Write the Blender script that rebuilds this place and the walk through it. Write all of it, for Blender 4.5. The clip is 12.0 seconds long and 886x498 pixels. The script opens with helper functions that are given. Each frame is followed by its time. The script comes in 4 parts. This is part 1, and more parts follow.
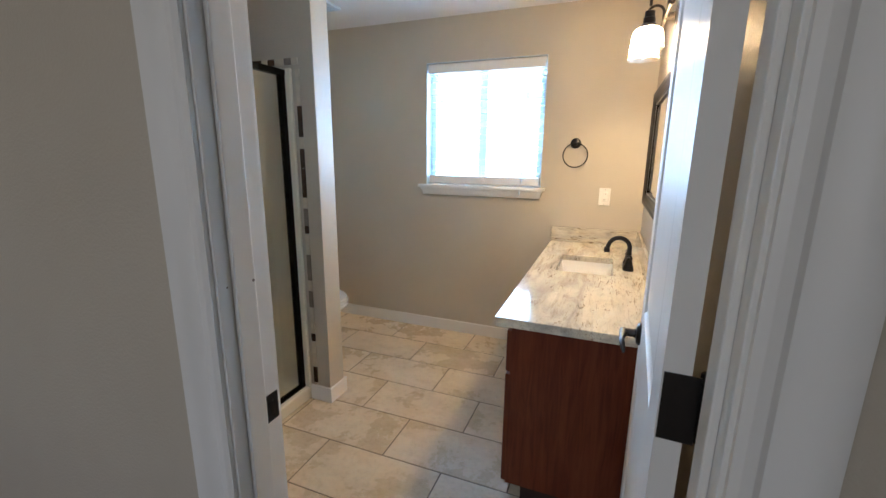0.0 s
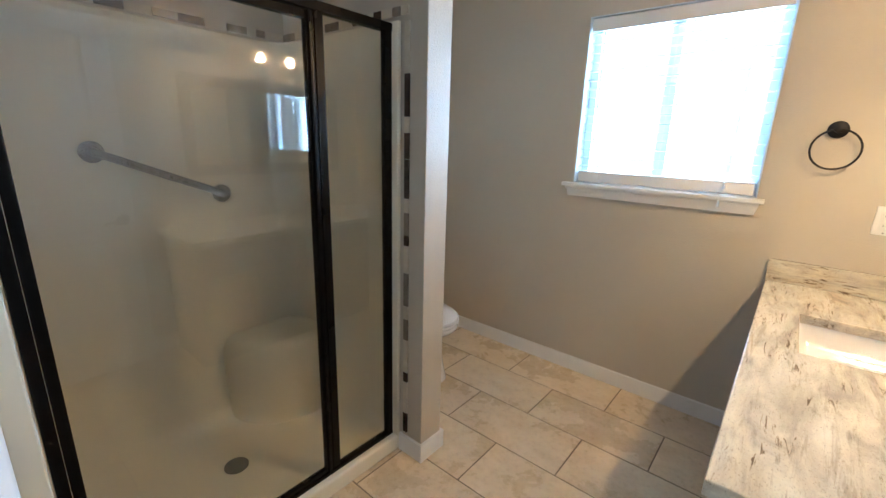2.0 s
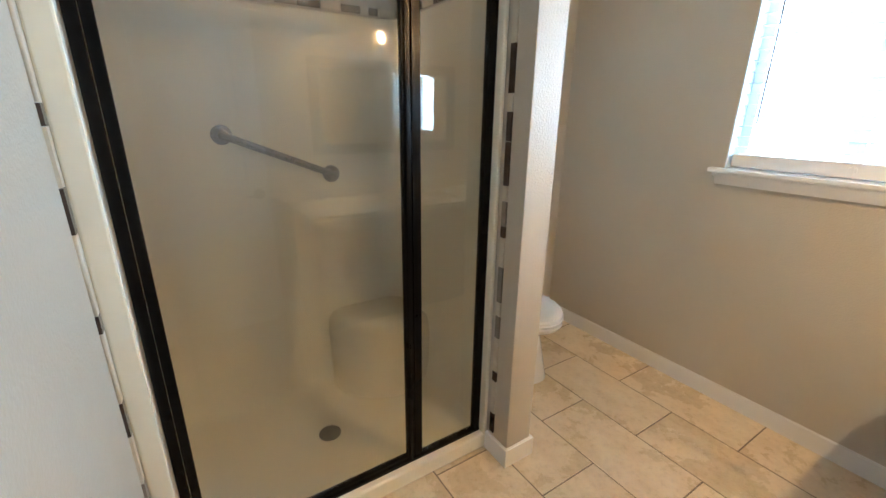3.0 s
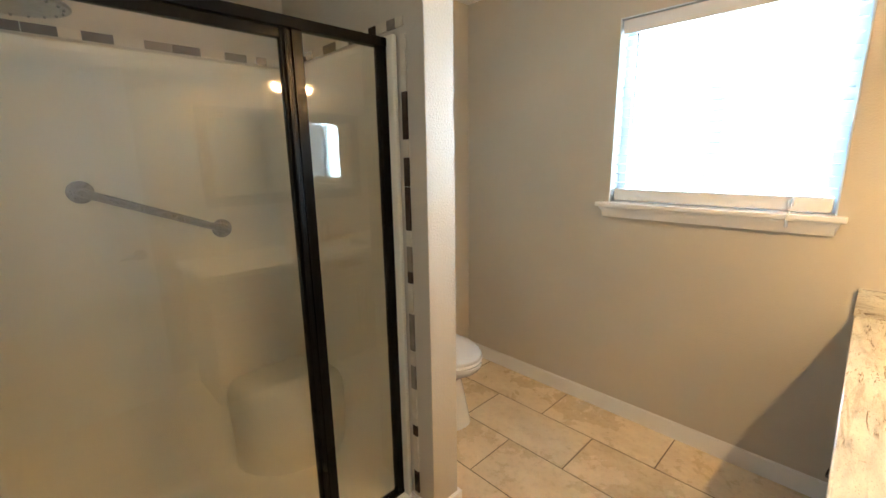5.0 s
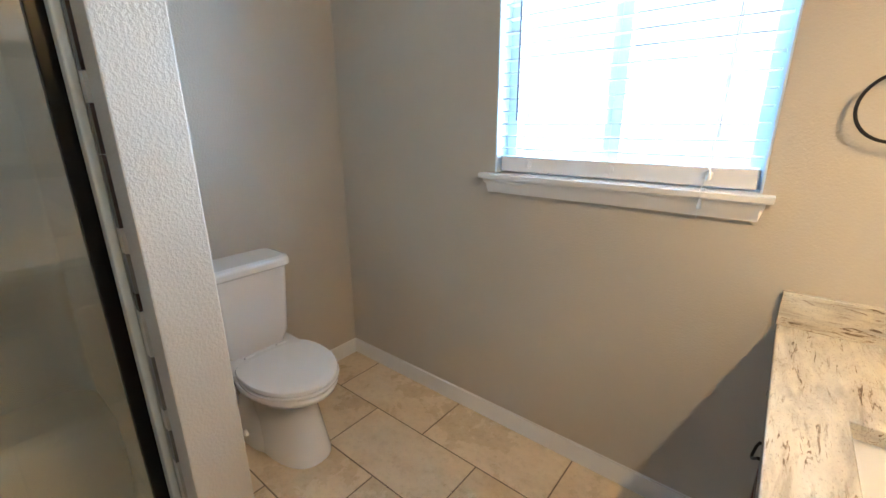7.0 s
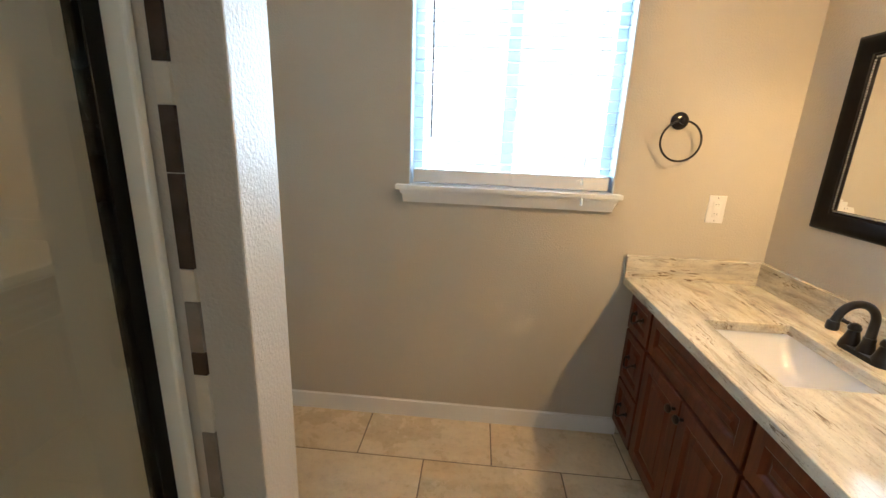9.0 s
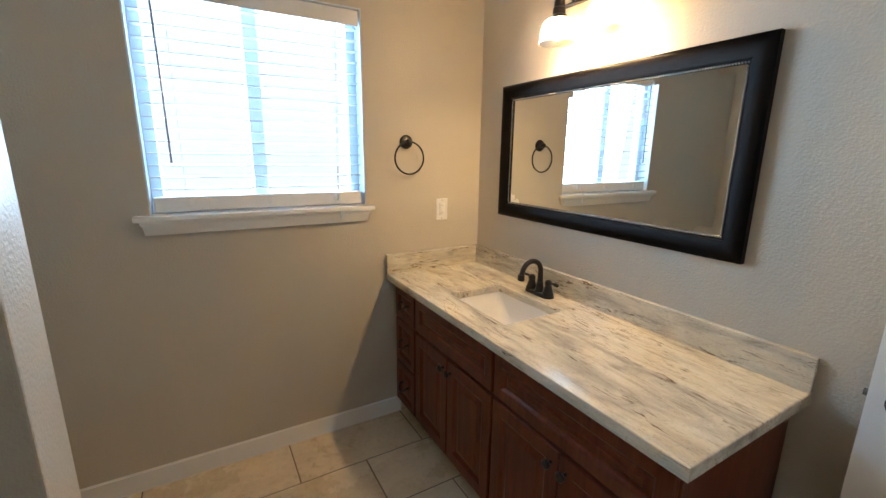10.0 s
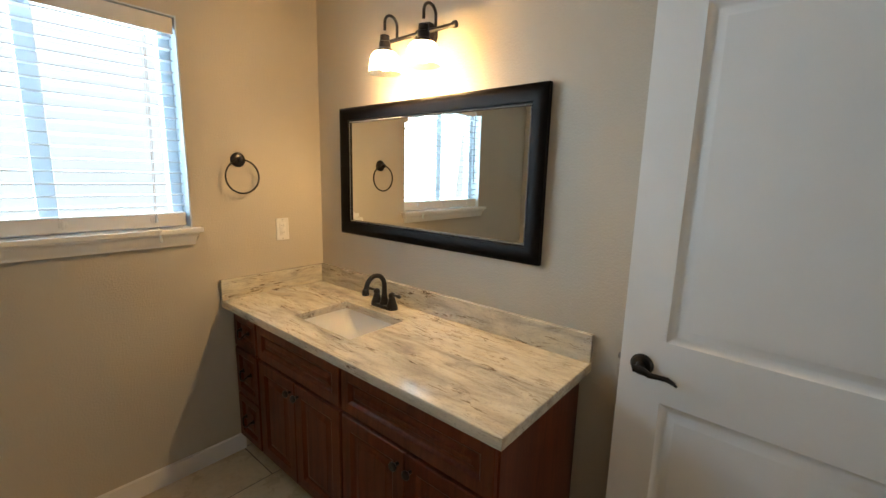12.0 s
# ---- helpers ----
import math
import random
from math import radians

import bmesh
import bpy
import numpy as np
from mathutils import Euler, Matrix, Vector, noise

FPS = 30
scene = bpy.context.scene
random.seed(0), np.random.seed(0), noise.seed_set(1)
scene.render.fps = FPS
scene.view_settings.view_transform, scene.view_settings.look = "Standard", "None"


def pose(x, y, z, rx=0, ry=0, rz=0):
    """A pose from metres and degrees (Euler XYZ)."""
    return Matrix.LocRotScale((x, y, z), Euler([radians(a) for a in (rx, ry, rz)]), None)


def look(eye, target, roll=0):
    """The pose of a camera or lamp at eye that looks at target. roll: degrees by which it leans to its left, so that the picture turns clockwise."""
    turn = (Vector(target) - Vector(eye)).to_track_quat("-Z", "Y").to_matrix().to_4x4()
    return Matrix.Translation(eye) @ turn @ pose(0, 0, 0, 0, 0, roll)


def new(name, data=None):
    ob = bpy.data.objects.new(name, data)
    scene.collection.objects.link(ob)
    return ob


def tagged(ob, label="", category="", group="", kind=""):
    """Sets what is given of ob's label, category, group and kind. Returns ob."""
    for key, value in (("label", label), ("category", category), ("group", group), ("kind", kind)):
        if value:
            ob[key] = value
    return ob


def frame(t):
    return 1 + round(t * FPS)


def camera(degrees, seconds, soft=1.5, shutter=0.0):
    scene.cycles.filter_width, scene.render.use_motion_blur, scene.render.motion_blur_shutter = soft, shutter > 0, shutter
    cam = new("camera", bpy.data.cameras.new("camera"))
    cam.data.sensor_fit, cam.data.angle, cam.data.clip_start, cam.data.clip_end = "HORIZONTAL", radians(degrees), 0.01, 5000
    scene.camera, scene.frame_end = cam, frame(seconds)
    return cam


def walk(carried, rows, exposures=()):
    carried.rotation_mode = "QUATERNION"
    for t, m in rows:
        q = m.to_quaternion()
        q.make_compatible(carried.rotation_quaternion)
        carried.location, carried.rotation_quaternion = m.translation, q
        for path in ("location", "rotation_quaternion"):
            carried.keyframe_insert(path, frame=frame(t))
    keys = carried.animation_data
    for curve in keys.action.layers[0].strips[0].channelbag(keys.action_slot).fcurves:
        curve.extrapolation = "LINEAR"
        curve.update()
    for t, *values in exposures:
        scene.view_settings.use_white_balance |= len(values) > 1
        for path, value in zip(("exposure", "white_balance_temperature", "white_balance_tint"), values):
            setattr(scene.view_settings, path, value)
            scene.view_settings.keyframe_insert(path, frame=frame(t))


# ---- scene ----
cam = camera(93.6, 12.0)
PATH = [
    (0, (0.024, -0.102, 1.419), (-0.691, 1.715, 0.984), 0.6),
    (0.5, (-0.085, 0.035, 1.416), (-0.652, 1.898, 0.96), -0.0),
    (1, (-0.131, 0.225, 1.429), (-0.788, 2.061, 0.984), 1.1),
    (1.5, (-0.212, 0.392, 1.431), (-1.081, 2.132, 0.965), 1.7),
    (2, (-0.303, 0.524, 1.429), (-1.541, 2.009, 0.92), 1.7),
    (2.5, (-0.339, 0.656, 1.436), (-1.843, 1.825, 0.824), 1.8),
    (2.7, (-0.348, 0.695, 1.439), (-1.906, 1.761, 0.777), 1.7),
    (4.3, (-0.312, 0.71, 1.466), (-1.982, 1.72, 1.028), -0.7),
    (4.5, (-0.305, 0.719, 1.462), (-1.951, 1.776, 1.044), -0.8),
    (5, (-0.353, 0.772, 1.447), (-1.754, 2.133, 1.018), -0.9),
    (5.5, (-0.422, 0.842, 1.442), (-1.461, 2.486, 0.977), -1.5),
    (6, (-0.442, 0.996, 1.424), (-1.341, 2.714, 0.934), -1.2),
    (6.5, (-0.414, 1.289, 1.436), (-1.46, 2.916, 0.928), 0.1),
    (7, (-0.392, 1.467, 1.41), (-1.602, 2.947, 0.823), -0.4),
    (7.2, (-0.42, 1.479, 1.401), (-1.631, 2.947, 0.787), -0.6),
    (8.8, (-1.007, 1.099, 1.412), (-1.293, 2.999, 0.855), 2.9),
    (9, (-1.02, 1.093, 1.422), (-1.167, 3.016, 0.894), 2.3),
    (9.5, (-1.097, 1.044, 1.458), (-0.535, 2.91, 1.008), 1.2),
    (10, (-1.139, 0.958, 1.455), (-0.163, 2.646, 1.012), 0.7),
    (10.5, (-1.15, 0.922, 1.456), (0.021, 2.478, 0.999), 0.9),
    (11, (-1.151, 0.892, 1.463), (0.134, 2.366, 1.043), 0.9),
    (11.5, (-1.152, 0.874, 1.466), (0.241, 2.261, 1.096), 1.1),
    (12, (-1.136, 0.861, 1.466), (0.37, 2.13, 1.116), 1.4),
]
EXPOSURES = [
    (0.0, 0.70, 5050, 10), (0.5, 0.55, 5400, 10), (1.0, 0.53, 6400, 10), (1.5, 0.45, 6600, 10), (2.0, 0.76, 5150, 10), (2.5, 1.00, 5400, 10),
    (4.5, 1.10, 6000, 10), (5.0, 1.08, 6200, 10), (5.5, 0.74, 5000, 10), (6.5, 0.68, 4950, 10), (7.0, 0.76, 5150, 10),
    (9.0, 0.68, 5800, 10), (9.5, 0.30, 5400, 10), (10.5, 0.22, 5850, 10), (12.0, 0.04, 6350, 10),
]
walk(cam, [(t, look(eye, target, roll)) for t, eye, target, roll in PATH], EXPOSURES)

# ---- world, lights, exposure ----
world = bpy.data.worlds.new("sky")
scene.world = world
world.use_nodes = True
wn = world.node_tree
sky = wn.nodes.new("ShaderNodeTexSky")
sky.sky_type, sky.sun_disc = "NISHITA", False
sky.sun_elevation, sky.sun_rotation = radians(45), radians(180)
wn.links.new(sky.outputs[0], wn.nodes["Background"].inputs[0])
wn.nodes["Background"].inputs[1].default_value = 0.1

BULB = 630.0
BULB_COLOUR = (1.0, 0.61, 0.25)


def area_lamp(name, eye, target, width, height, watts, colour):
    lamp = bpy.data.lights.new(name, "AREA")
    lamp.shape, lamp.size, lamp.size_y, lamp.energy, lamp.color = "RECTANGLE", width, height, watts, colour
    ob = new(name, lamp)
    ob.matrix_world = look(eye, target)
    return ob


area_lamp("window_daylight", (-0.88, 3.60, 1.80), (-0.88, 2.0, 1.62), 2.0, 1.5, 170, (0.66, 0.85, 1.0))
# fill lamp added to brighten the doorway side, set in an assumed bedroom window
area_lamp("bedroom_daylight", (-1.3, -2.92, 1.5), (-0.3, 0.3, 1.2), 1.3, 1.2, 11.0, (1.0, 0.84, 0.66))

# ---- materials ----


def nodes_of(name):
    m = bpy.data.materials.new(name)
    m.use_nodes = True
    return m, m.node_tree, m.node_tree.nodes["Principled BSDF"]


def coords(nt, scale=(1, 1, 1), turn=(0, 0, 0), shuffle=False):
    tc = nt.nodes.new("ShaderNodeTexCoord")
    mp = nt.nodes.new("ShaderNodeMapping")
    mp.inputs["Scale"].default_value = scale
    mp.inputs["Rotation"].default_value = [radians(a) for a in turn]
    nt.links.new(tc.outputs["Object"], mp.inputs["Vector"])
    if shuffle:
        info = nt.nodes.new("ShaderNodeObjectInfo")
        mul = nt.nodes.new("ShaderNodeMath")
        mul.operation = "MULTIPLY"
        mul.inputs[1].default_value = 53.0
        nt.links.new(info.outputs["Random"], mul.inputs[0])
        nt.links.new(mul.outputs[0], mp.inputs["Location"])
    return mp.outputs["Vector"]


def noise_of(nt, vec, scale, detail=4.0, rough=0.55, distort=0.0):
    n = nt.nodes.new("ShaderNodeTexNoise")
    n.inputs["Scale"].default_value = scale
    n.inputs["Detail"].default_value = detail
    n.inputs["Roughness"].default_value = rough
    n.inputs["Distortion"].default_value = distort
    nt.links.new(vec, n.inputs["Vector"])
    return n.outputs["Fac"]


def ramp(nt, fac, *stops):
    r = nt.nodes.new("ShaderNodeValToRGB")
    e = r.color_ramp.elements
    while len(e) < len(stops):
        e.new(0.5)
    for k, (at, colour) in zip(e, stops):
        k.position, k.color = at, (*colour, 1)
    nt.links.new(fac, r.inputs["Fac"])
    return r.outputs["Color"]


def mix(nt, fac, a, b, how="MIX"):
    m = nt.nodes.new("ShaderNodeMix")
    m.data_type, m.blend_type = "RGBA", how
    if isinstance(fac, float):
        m.inputs[0].default_value = fac
    else:
        nt.links.new(fac, m.inputs[0])
    nt.links.new(a, m.inputs[6])
    nt.links.new(b, m.inputs[7])
    return m.outputs[2]


def bump(nt, bsdf, fac, strength, distance):
    b = nt.nodes.new("ShaderNodeBump")
    b.inputs["Strength"].default_value = strength
    b.inputs["Distance"].default_value = distance
    nt.links.new(fac, b.inputs["Height"])
    nt.links.new(b.outputs["Normal"], bsdf.inputs["Normal"])


def surface(name, dark, light, scale=6.0, rough=0.5, metal=0.0, relief=0.0, relief_scale=200.0, stretch=(1, 1, 1), gloss_wear=0.06, coat=0.0, spec=0.5):
    """Two close tones in soft clouds, with uneven gloss and a fine relief."""
    m, nt, b = nodes_of(name)
    v = coords(nt, stretch)
    cloud = noise_of(nt, v, scale)
    nt.links.new(ramp(nt, cloud, (0.3, dark), (0.7, light)), b.inputs["Base Color"])
    wear = nt.nodes.new("ShaderNodeMapRange")
    wear.inputs["To Min"].default_value, wear.inputs["To Max"].default_value = max(rough - gloss_wear, 0.02), rough + gloss_wear
    nt.links.new(noise_of(nt, v, scale * 7, 3.0), wear.inputs["Value"])
    nt.links.new(wear.outputs["Result"], b.inputs["Roughness"])
    b.inputs["Metallic"].default_value = metal
    b.inputs["Coat Weight"].default_value = coat
    b.inputs["Specular IOR Level"].default_value = spec
    if relief:
        bump(nt, b, noise_of(nt, coords(nt), relief_scale, 2.0), relief, 0.003)
    return m


WALL = surface("textured_beige_paint", (0.522, 0.474, 0.388), (0.567, 0.516, 0.426), 1.6, 0.46, relief=0.60, relief_scale=135.0)
CEIL = surface("ceiling_paint", (0.80, 0.79, 0.77), (0.84, 0.83, 0.81), 1.5, 0.7, relief=0.4, relief_scale=85.0)
WHITE = surface("white_gloss_paint", (0.80, 0.79, 0.765), (0.84, 0.835, 0.815), 3.0, 0.38, spec=0.22, relief=0.06, relief_scale=70.0)
PLASTIC = surface("white_plastic", (0.78, 0.77, 0.74), (0.82, 0.81, 0.78), 8.0, 0.38)
# white vinyl whose base colour carries the blue cast of the skylight
VINYL_SKY_TINT = surface("white_vinyl_sky_tinted", (0.64, 0.73, 0.80), (0.70, 0.78, 0.84), 5.0, 0.35)
BLACK = surface("oil_rubbed_bronze", (0.010, 0.009, 0.009), (0.022, 0.017, 0.014), 30.0, 0.30, 0.2, gloss_wear=0.03)
BLACK_FRAME = surface("black_anodised_frame", (0.003, 0.003, 0.003), (0.006, 0.0055, 0.005), 14.0, 0.26, 0.0, spec=0.1, gloss_wear=0.02)
PORCELAIN = surface("porcelain", (0.78, 0.77, 0.75), (0.82, 0.81, 0.79), 3.0, 0.10, coat=0.4, gloss_wear=0.03)
ACRYLIC = surface("cream_acrylic", (0.86, 0.82, 0.665), (0.89, 0.85, 0.71), 2.5, 0.26, gloss_wear=0.02)
CHROME = surface("brushed_steel", (0.27, 0.265, 0.26), (0.38, 0.37, 0.36), 40.0, 0.28, 1.0)
DRAIN_STEEL = surface("dull_drain_steel", (0.06, 0.058, 0.052), (0.13, 0.125, 0.115), 60.0, 0.4, 0.5)
GROUT = surface("grout", (0.17, 0.13, 0.09), (0.26, 0.20, 0.145), 25.0, 0.85, relief=0.3, relief_scale=300.0)
CARPET = surface("beige_carpet", (0.30, 0.26, 0.21), (0.42, 0.37, 0.31), 60.0, 0.95, relief=1.0, relief_scale=500.0)
MIRROR_FRAME = surface("dark_espresso_frame", (0.0035, 0.0028, 0.0026), (0.0060, 0.0048, 0.0042), 12.0, 0.32, 0.0, spec=0.07, gloss_wear=0.01)
BEAD = surface("silver_beading", (0.22, 0.22, 0.22), (0.45, 0.44, 0.42), 60.0, 0.48, 0.7)
TRIM_DARK = surface("dark_brown_glazed_tile", (0.030, 0.018, 0.014), (0.075, 0.048, 0.036), 18.0, 0.22)
TRIM_TAUPE = surface("taupe_stone_tile", (0.17, 0.14, 0.11), (0.25, 0.21, 0.17), 20.0, 0.4)
TRIM_LIGHT = surface("cream_stone_tile", (0.55, 0.49, 0.38), (0.66, 0.60, 0.48), 20.0, 0.35)
# near-black tone holds the shade of the toe-kick recess
SHADOW_GAP = surface("shaded_toe_kick", (0.012, 0.005, 0.004), (0.02, 0.009, 0.006), 8.0, 0.6)
OUTSIDE_WHITE = surface("nylon_cord", (0.7, 0.7, 0.68), (0.78, 0.78, 0.76), 50.0, 0.7)
WAND = surface("clear_grey_plastic", (0.16, 0.17, 0.18), (0.22, 0.23, 0.24), 20.0, 0.2)

MIRROR, nt, b = nodes_of("mirror_glass")
b.inputs["Base Color"].default_value = (0.88, 0.90, 0.88, 1)
b.inputs["Metallic"].default_value, b.inputs["Roughness"].default_value = 1.0, 0.004


def floor_tile_material():
    m, nt, b = nodes_of("beige_travertine_tile")
    v = coords(nt, (1, 1, 1), (0, 0, 18), shuffle=True)
    big = noise_of(nt, v, 3.2, 8.0, 0.66, 0.2)
    base = ramp(nt, big, (0.28, (0.58, 0.46, 0.30)), (0.5, (0.68, 0.56, 0.385)), (0.72, (0.74, 0.635, 0.47)))
    vein = noise_of(nt, coords(nt, (2.2, 5.0, 1), (0, 0, 20), shuffle=True), 2.2, 7.0, 0.62, 0.35)
    tint = ramp(nt, vein, (0.32, (0.88, 0.83, 0.75)), (0.56, (1, 1, 1)), (0.75, (1.04, 1.035, 1.02)))
    pit = noise_of(nt, v, 38.0, 6.0, 0.7)
    base = mix(nt, 0.6, base, ramp(nt, pit, (0.30, (0.80, 0.76, 0.70)), (0.48, (1, 1, 1)), (0.70, (1.07, 1.07, 1.06))), "MULTIPLY")
    nt.links.new(mix(nt, 0.55, base, tint, "MULTIPLY"), b.inputs["Base Color"])
    fine = noise_of(nt, v, 60.0, 4.0)
    wear = nt.nodes.new("ShaderNodeMapRange")
    wear.inputs["To Min"].default_value, wear.inputs["To Max"].default_value = 0.18, 0.38
    nt.links.new(big, wear.inputs["Value"])
    nt.links.new(wear.outputs["Result"], b.inputs["Roughness"])
    bump(nt, b, fine, 0.10, 0.002)
    return m


def granite_material(turned=False):
    m, nt, b = nodes_of("cream_streaked_granite")
    way = (lambda x, y, z: (y, x, z)) if turned else (lambda x, y, z: (x, y, z))
    lean = -7
    a = noise_of(nt, coords(nt, way(6.5, 1.8, 6.0), (0, 0, lean)), 2.2, 8.0, 0.62, 0.8)
    base = ramp(nt, a, (0.28, (0.36, 0.33, 0.29)), (0.42, (0.55, 0.505, 0.415)), (0.56, (0.68, 0.635, 0.51)), (0.76, (0.75, 0.72, 0.63)))
    grey = noise_of(nt, coords(nt, way(3.0, 1.1, 9.0), (0, 0, lean)), 2.0, 5.0, 0.6, 0.6)
    base = mix(nt, 0.75, base, ramp(nt, grey, (0.36, (0.70, 0.71, 0.72)), (0.52, (1, 1, 1)), (0.70, (1.0, 0.93, 0.80))), "MULTIPLY")
    band = noise_of(nt, coords(nt, way(17.0, 1.9, 15.0), (0, 0, lean - 2)), 2.1, 6.0, 0.68, 1.2)
    base = mix(nt, 0.5, base, ramp(nt, band, (0.34, (0.46, 0.40, 0.34)), (0.46, (1, 1, 1))), "MULTIPLY")
    s = noise_of(nt, coords(nt, way(46.0, 5.5, 34.0), (0, 0, lean - 3)), 2.0, 5.0, 0.62, 1.4)
    where = noise_of(nt, coords(nt, way(5.0, 2.4, 5.0)), 2.4, 2.0)
    gate = ramp(nt, where, (0.46, (0, 0, 0)), (0.58, (1, 1, 1)))
    dash = ramp(nt, s, (0.345, (0.16, 0.105, 0.07)), (0.39, (0.46, 0.37, 0.29)), (0.425, (1, 1, 1)))
    base = mix(nt, gate, base, mix(nt, 0.85, base, dash, "MULTIPLY"))
    speck = noise_of(nt, coords(nt, (2.2, 1, 1.6)), 130.0, 4.0, 0.66)
    base = mix(nt, 0.5, base, ramp(nt, speck, (0.30, (0.28, 0.24, 0.21)), (0.41, (1, 1, 1)), (0.66, (1.12, 1.12, 1.12))), "MULTIPLY")
    nt.links.new(base, b.inputs["Base Color"])
    b.inputs["Roughness"].default_value = 0.12
    b.inputs["Coat Weight"].default_value = 0.25
    bump(nt, b, speck, 0.03, 0.001)
    return m


def wood_material():
    m, nt, b = nodes_of("cherry_stained_maple")
    v = coords(nt, (14.0, 14.0, 1.1), (0, 0, 0))
    g = noise_of(nt, v, 3.2, 6.0, 0.6, 0.7)
    base = ramp(nt, g, (0.25, (0.066, 0.014, 0.006)), (0.5, (0.122, 0.029, 0.012)), (0.78, (0.180, 0.049, 0.020)))
    blot = noise_of(nt, coords(nt), 5.0, 3.0)
    base = mix(nt, 0.5, base, ramp(nt, blot, (0.3, (0.72, 0.68, 0.66)), (0.7, (1.12, 1.08, 1.04))), "MULTIPLY")
    nt.links.new(base, b.inputs["Base Color"])
    b.inputs["Roughness"].default_value = 0.30
    b.inputs["Specular IOR Level"].default_value = 0.3
    bump(nt, b, g, 0.05, 0.001)
    return m


def pane_material(name, tint, haze):
    m, nt, b = nodes_of(name)
    nt.nodes.remove(b)
    clear = nt.nodes.new("ShaderNodeBsdfTransparent")
    clear.inputs["Color"].default_value = (*tint, 1)
    film = nt.nodes.new("ShaderNodeBsdfDiffuse")
    film.inputs["Color"].default_value = (0.75, 0.74, 0.70, 1)
    gloss = nt.nodes.new("ShaderNodeBsdfGlossy")
    gloss.inputs["Roughness"].default_value = 0.012
    fres = nt.nodes.new("ShaderNodeFresnel")
    fres.inputs["IOR"].default_value = 2.1
    m1, m2 = nt.nodes.new("ShaderNodeMixShader"), nt.nodes.new("ShaderNodeMixShader")
    m1.inputs[0].default_value = haze
    nt.links.new(clear.outputs[0], m1.inputs[1])
    nt.links.new(film.outputs[0], m1.inputs[2])
    nt.links.new(fres.outputs[0], m2.inputs[0])
    nt.links.new(m1.outputs[0], m2.inputs[1])
    nt.links.new(gloss.outputs[0], m2.inputs[2])
    nt.links.new(m2.outputs[0], nt.nodes["Material Output"].inputs[0])
    return m


def clear_material():
    m, nt, b = nodes_of("clear_glass_body")
    nt.nodes.remove(b)
    clear = nt.nodes.new("ShaderNodeBsdfTransparent")
    nt.links.new(clear.outputs[0], nt.nodes["Material Output"].inputs[0])
    return m


def glaze(ob, way):
    """The pane's outer face, looking way, carries the gloss; the rest of the slab is clear."""
    ob.data.materials.append(CLEAR)
    for p in ob.data.polygons:
        p.material_index = 0 if p.normal.dot(Vector(way)) > 0.9 else 1
    return ob


def shade_material():
    m, nt, b = nodes_of("frosted_ribbed_glass")
    nt.nodes.remove(b)
    clear = nt.nodes.new("ShaderNodeBsdfTransparent")
    clear.inputs["Color"].default_value = (1.0, 0.97, 0.92, 1)
    milk = nt.nodes.new("ShaderNodeBsdfTranslucent")
    milk.inputs["Color"].default_value = (0.95, 0.90, 0.80, 1)
    m1 = nt.nodes.new("ShaderNodeMixShader")
    m1.inputs[0].default_value = 0.72
    nt.links.new(clear.outputs[0], m1.inputs[1])
    nt.links.new(milk.outputs[0], m1.inputs[2])
    nt.links.new(m1.outputs[0], nt.nodes["Material Output"].inputs[0])
    return m


def glow_material(name, colour, strength):
    m, nt, b = nodes_of(name)
    nt.nodes.remove(b)
    e = nt.nodes.new("ShaderNodeEmission")
    e.inputs["Color"].default_value, e.inputs["Strength"].default_value = (*colour, 1), strength
    nt.links.new(e.outputs[0], nt.nodes["Material Output"].inputs[0])
    return m


def slat_material():
    m, nt, b = nodes_of("white_faux_wood_slat")
    b.inputs["Base Color"].default_value = (0.64, 0.67, 0.69, 1)
    b.inputs["Roughness"].default_value = 0.4
    thin = nt.nodes.new("ShaderNodeBsdfTranslucent")
    thin.inputs["Color"].default_value = (0.75, 0.85, 0.9, 1)
    m1 = nt.nodes.new("ShaderNodeMixShader")
    m1.inputs[0].default_value = 0.06
    nt.links.new(b.outputs[0], m1.inputs[1])
    nt.links.new(thin.outputs[0], m1.inputs[2])
    nt.links.new(m1.outputs[0], nt.nodes["Material Output"].inputs[0])
    return m


TILE, GRANITE, GRANITE_ACROSS, WOOD = floor_tile_material(), granite_material(), granite_material(True), wood_material()
SHOWER_GLASS = pane_material("shower_glass", (0.98, 0.985, 0.965), 0.03)
WINDOW_GLASS = pane_material("window_glass", (0.95, 0.98, 0.98), 0.0)
CLEAR = clear_material()
SHADE, SLAT = shade_material(), slat_material()
GLOW = glow_material("lit_bulb", BULB_COLOUR, BULB)
DAYLIGHT = glow_material("overcast_daylight", (0.90, 0.97, 1.0), 1.2)

# ---- mesh helpers ----


def box(bm, x0, x1, y0, y1, z0, z1, round_by=0.0, seg=2):
    m = Matrix.LocRotScale(((x0 + x1) / 2, (y0 + y1) / 2, (z0 + z1) / 2), None, (x1 - x0, y1 - y0, z1 - z0))
    verts = bmesh.ops.create_cube(bm, size=1, matrix=m)["verts"]
    if round_by:
        edges = {e for v in verts for e in v.link_edges}
        bmesh.ops.bevel(bm, geom=list(edges), offset=round_by, segments=seg, affect="EDGES", profile=0.5)
    return bm


def boxes(*list_of, round_by=0.0, seg=2):
    bm = bmesh.new()
    for b in list_of:
        box(bm, *b, round_by=round_by, seg=seg)
    return bm


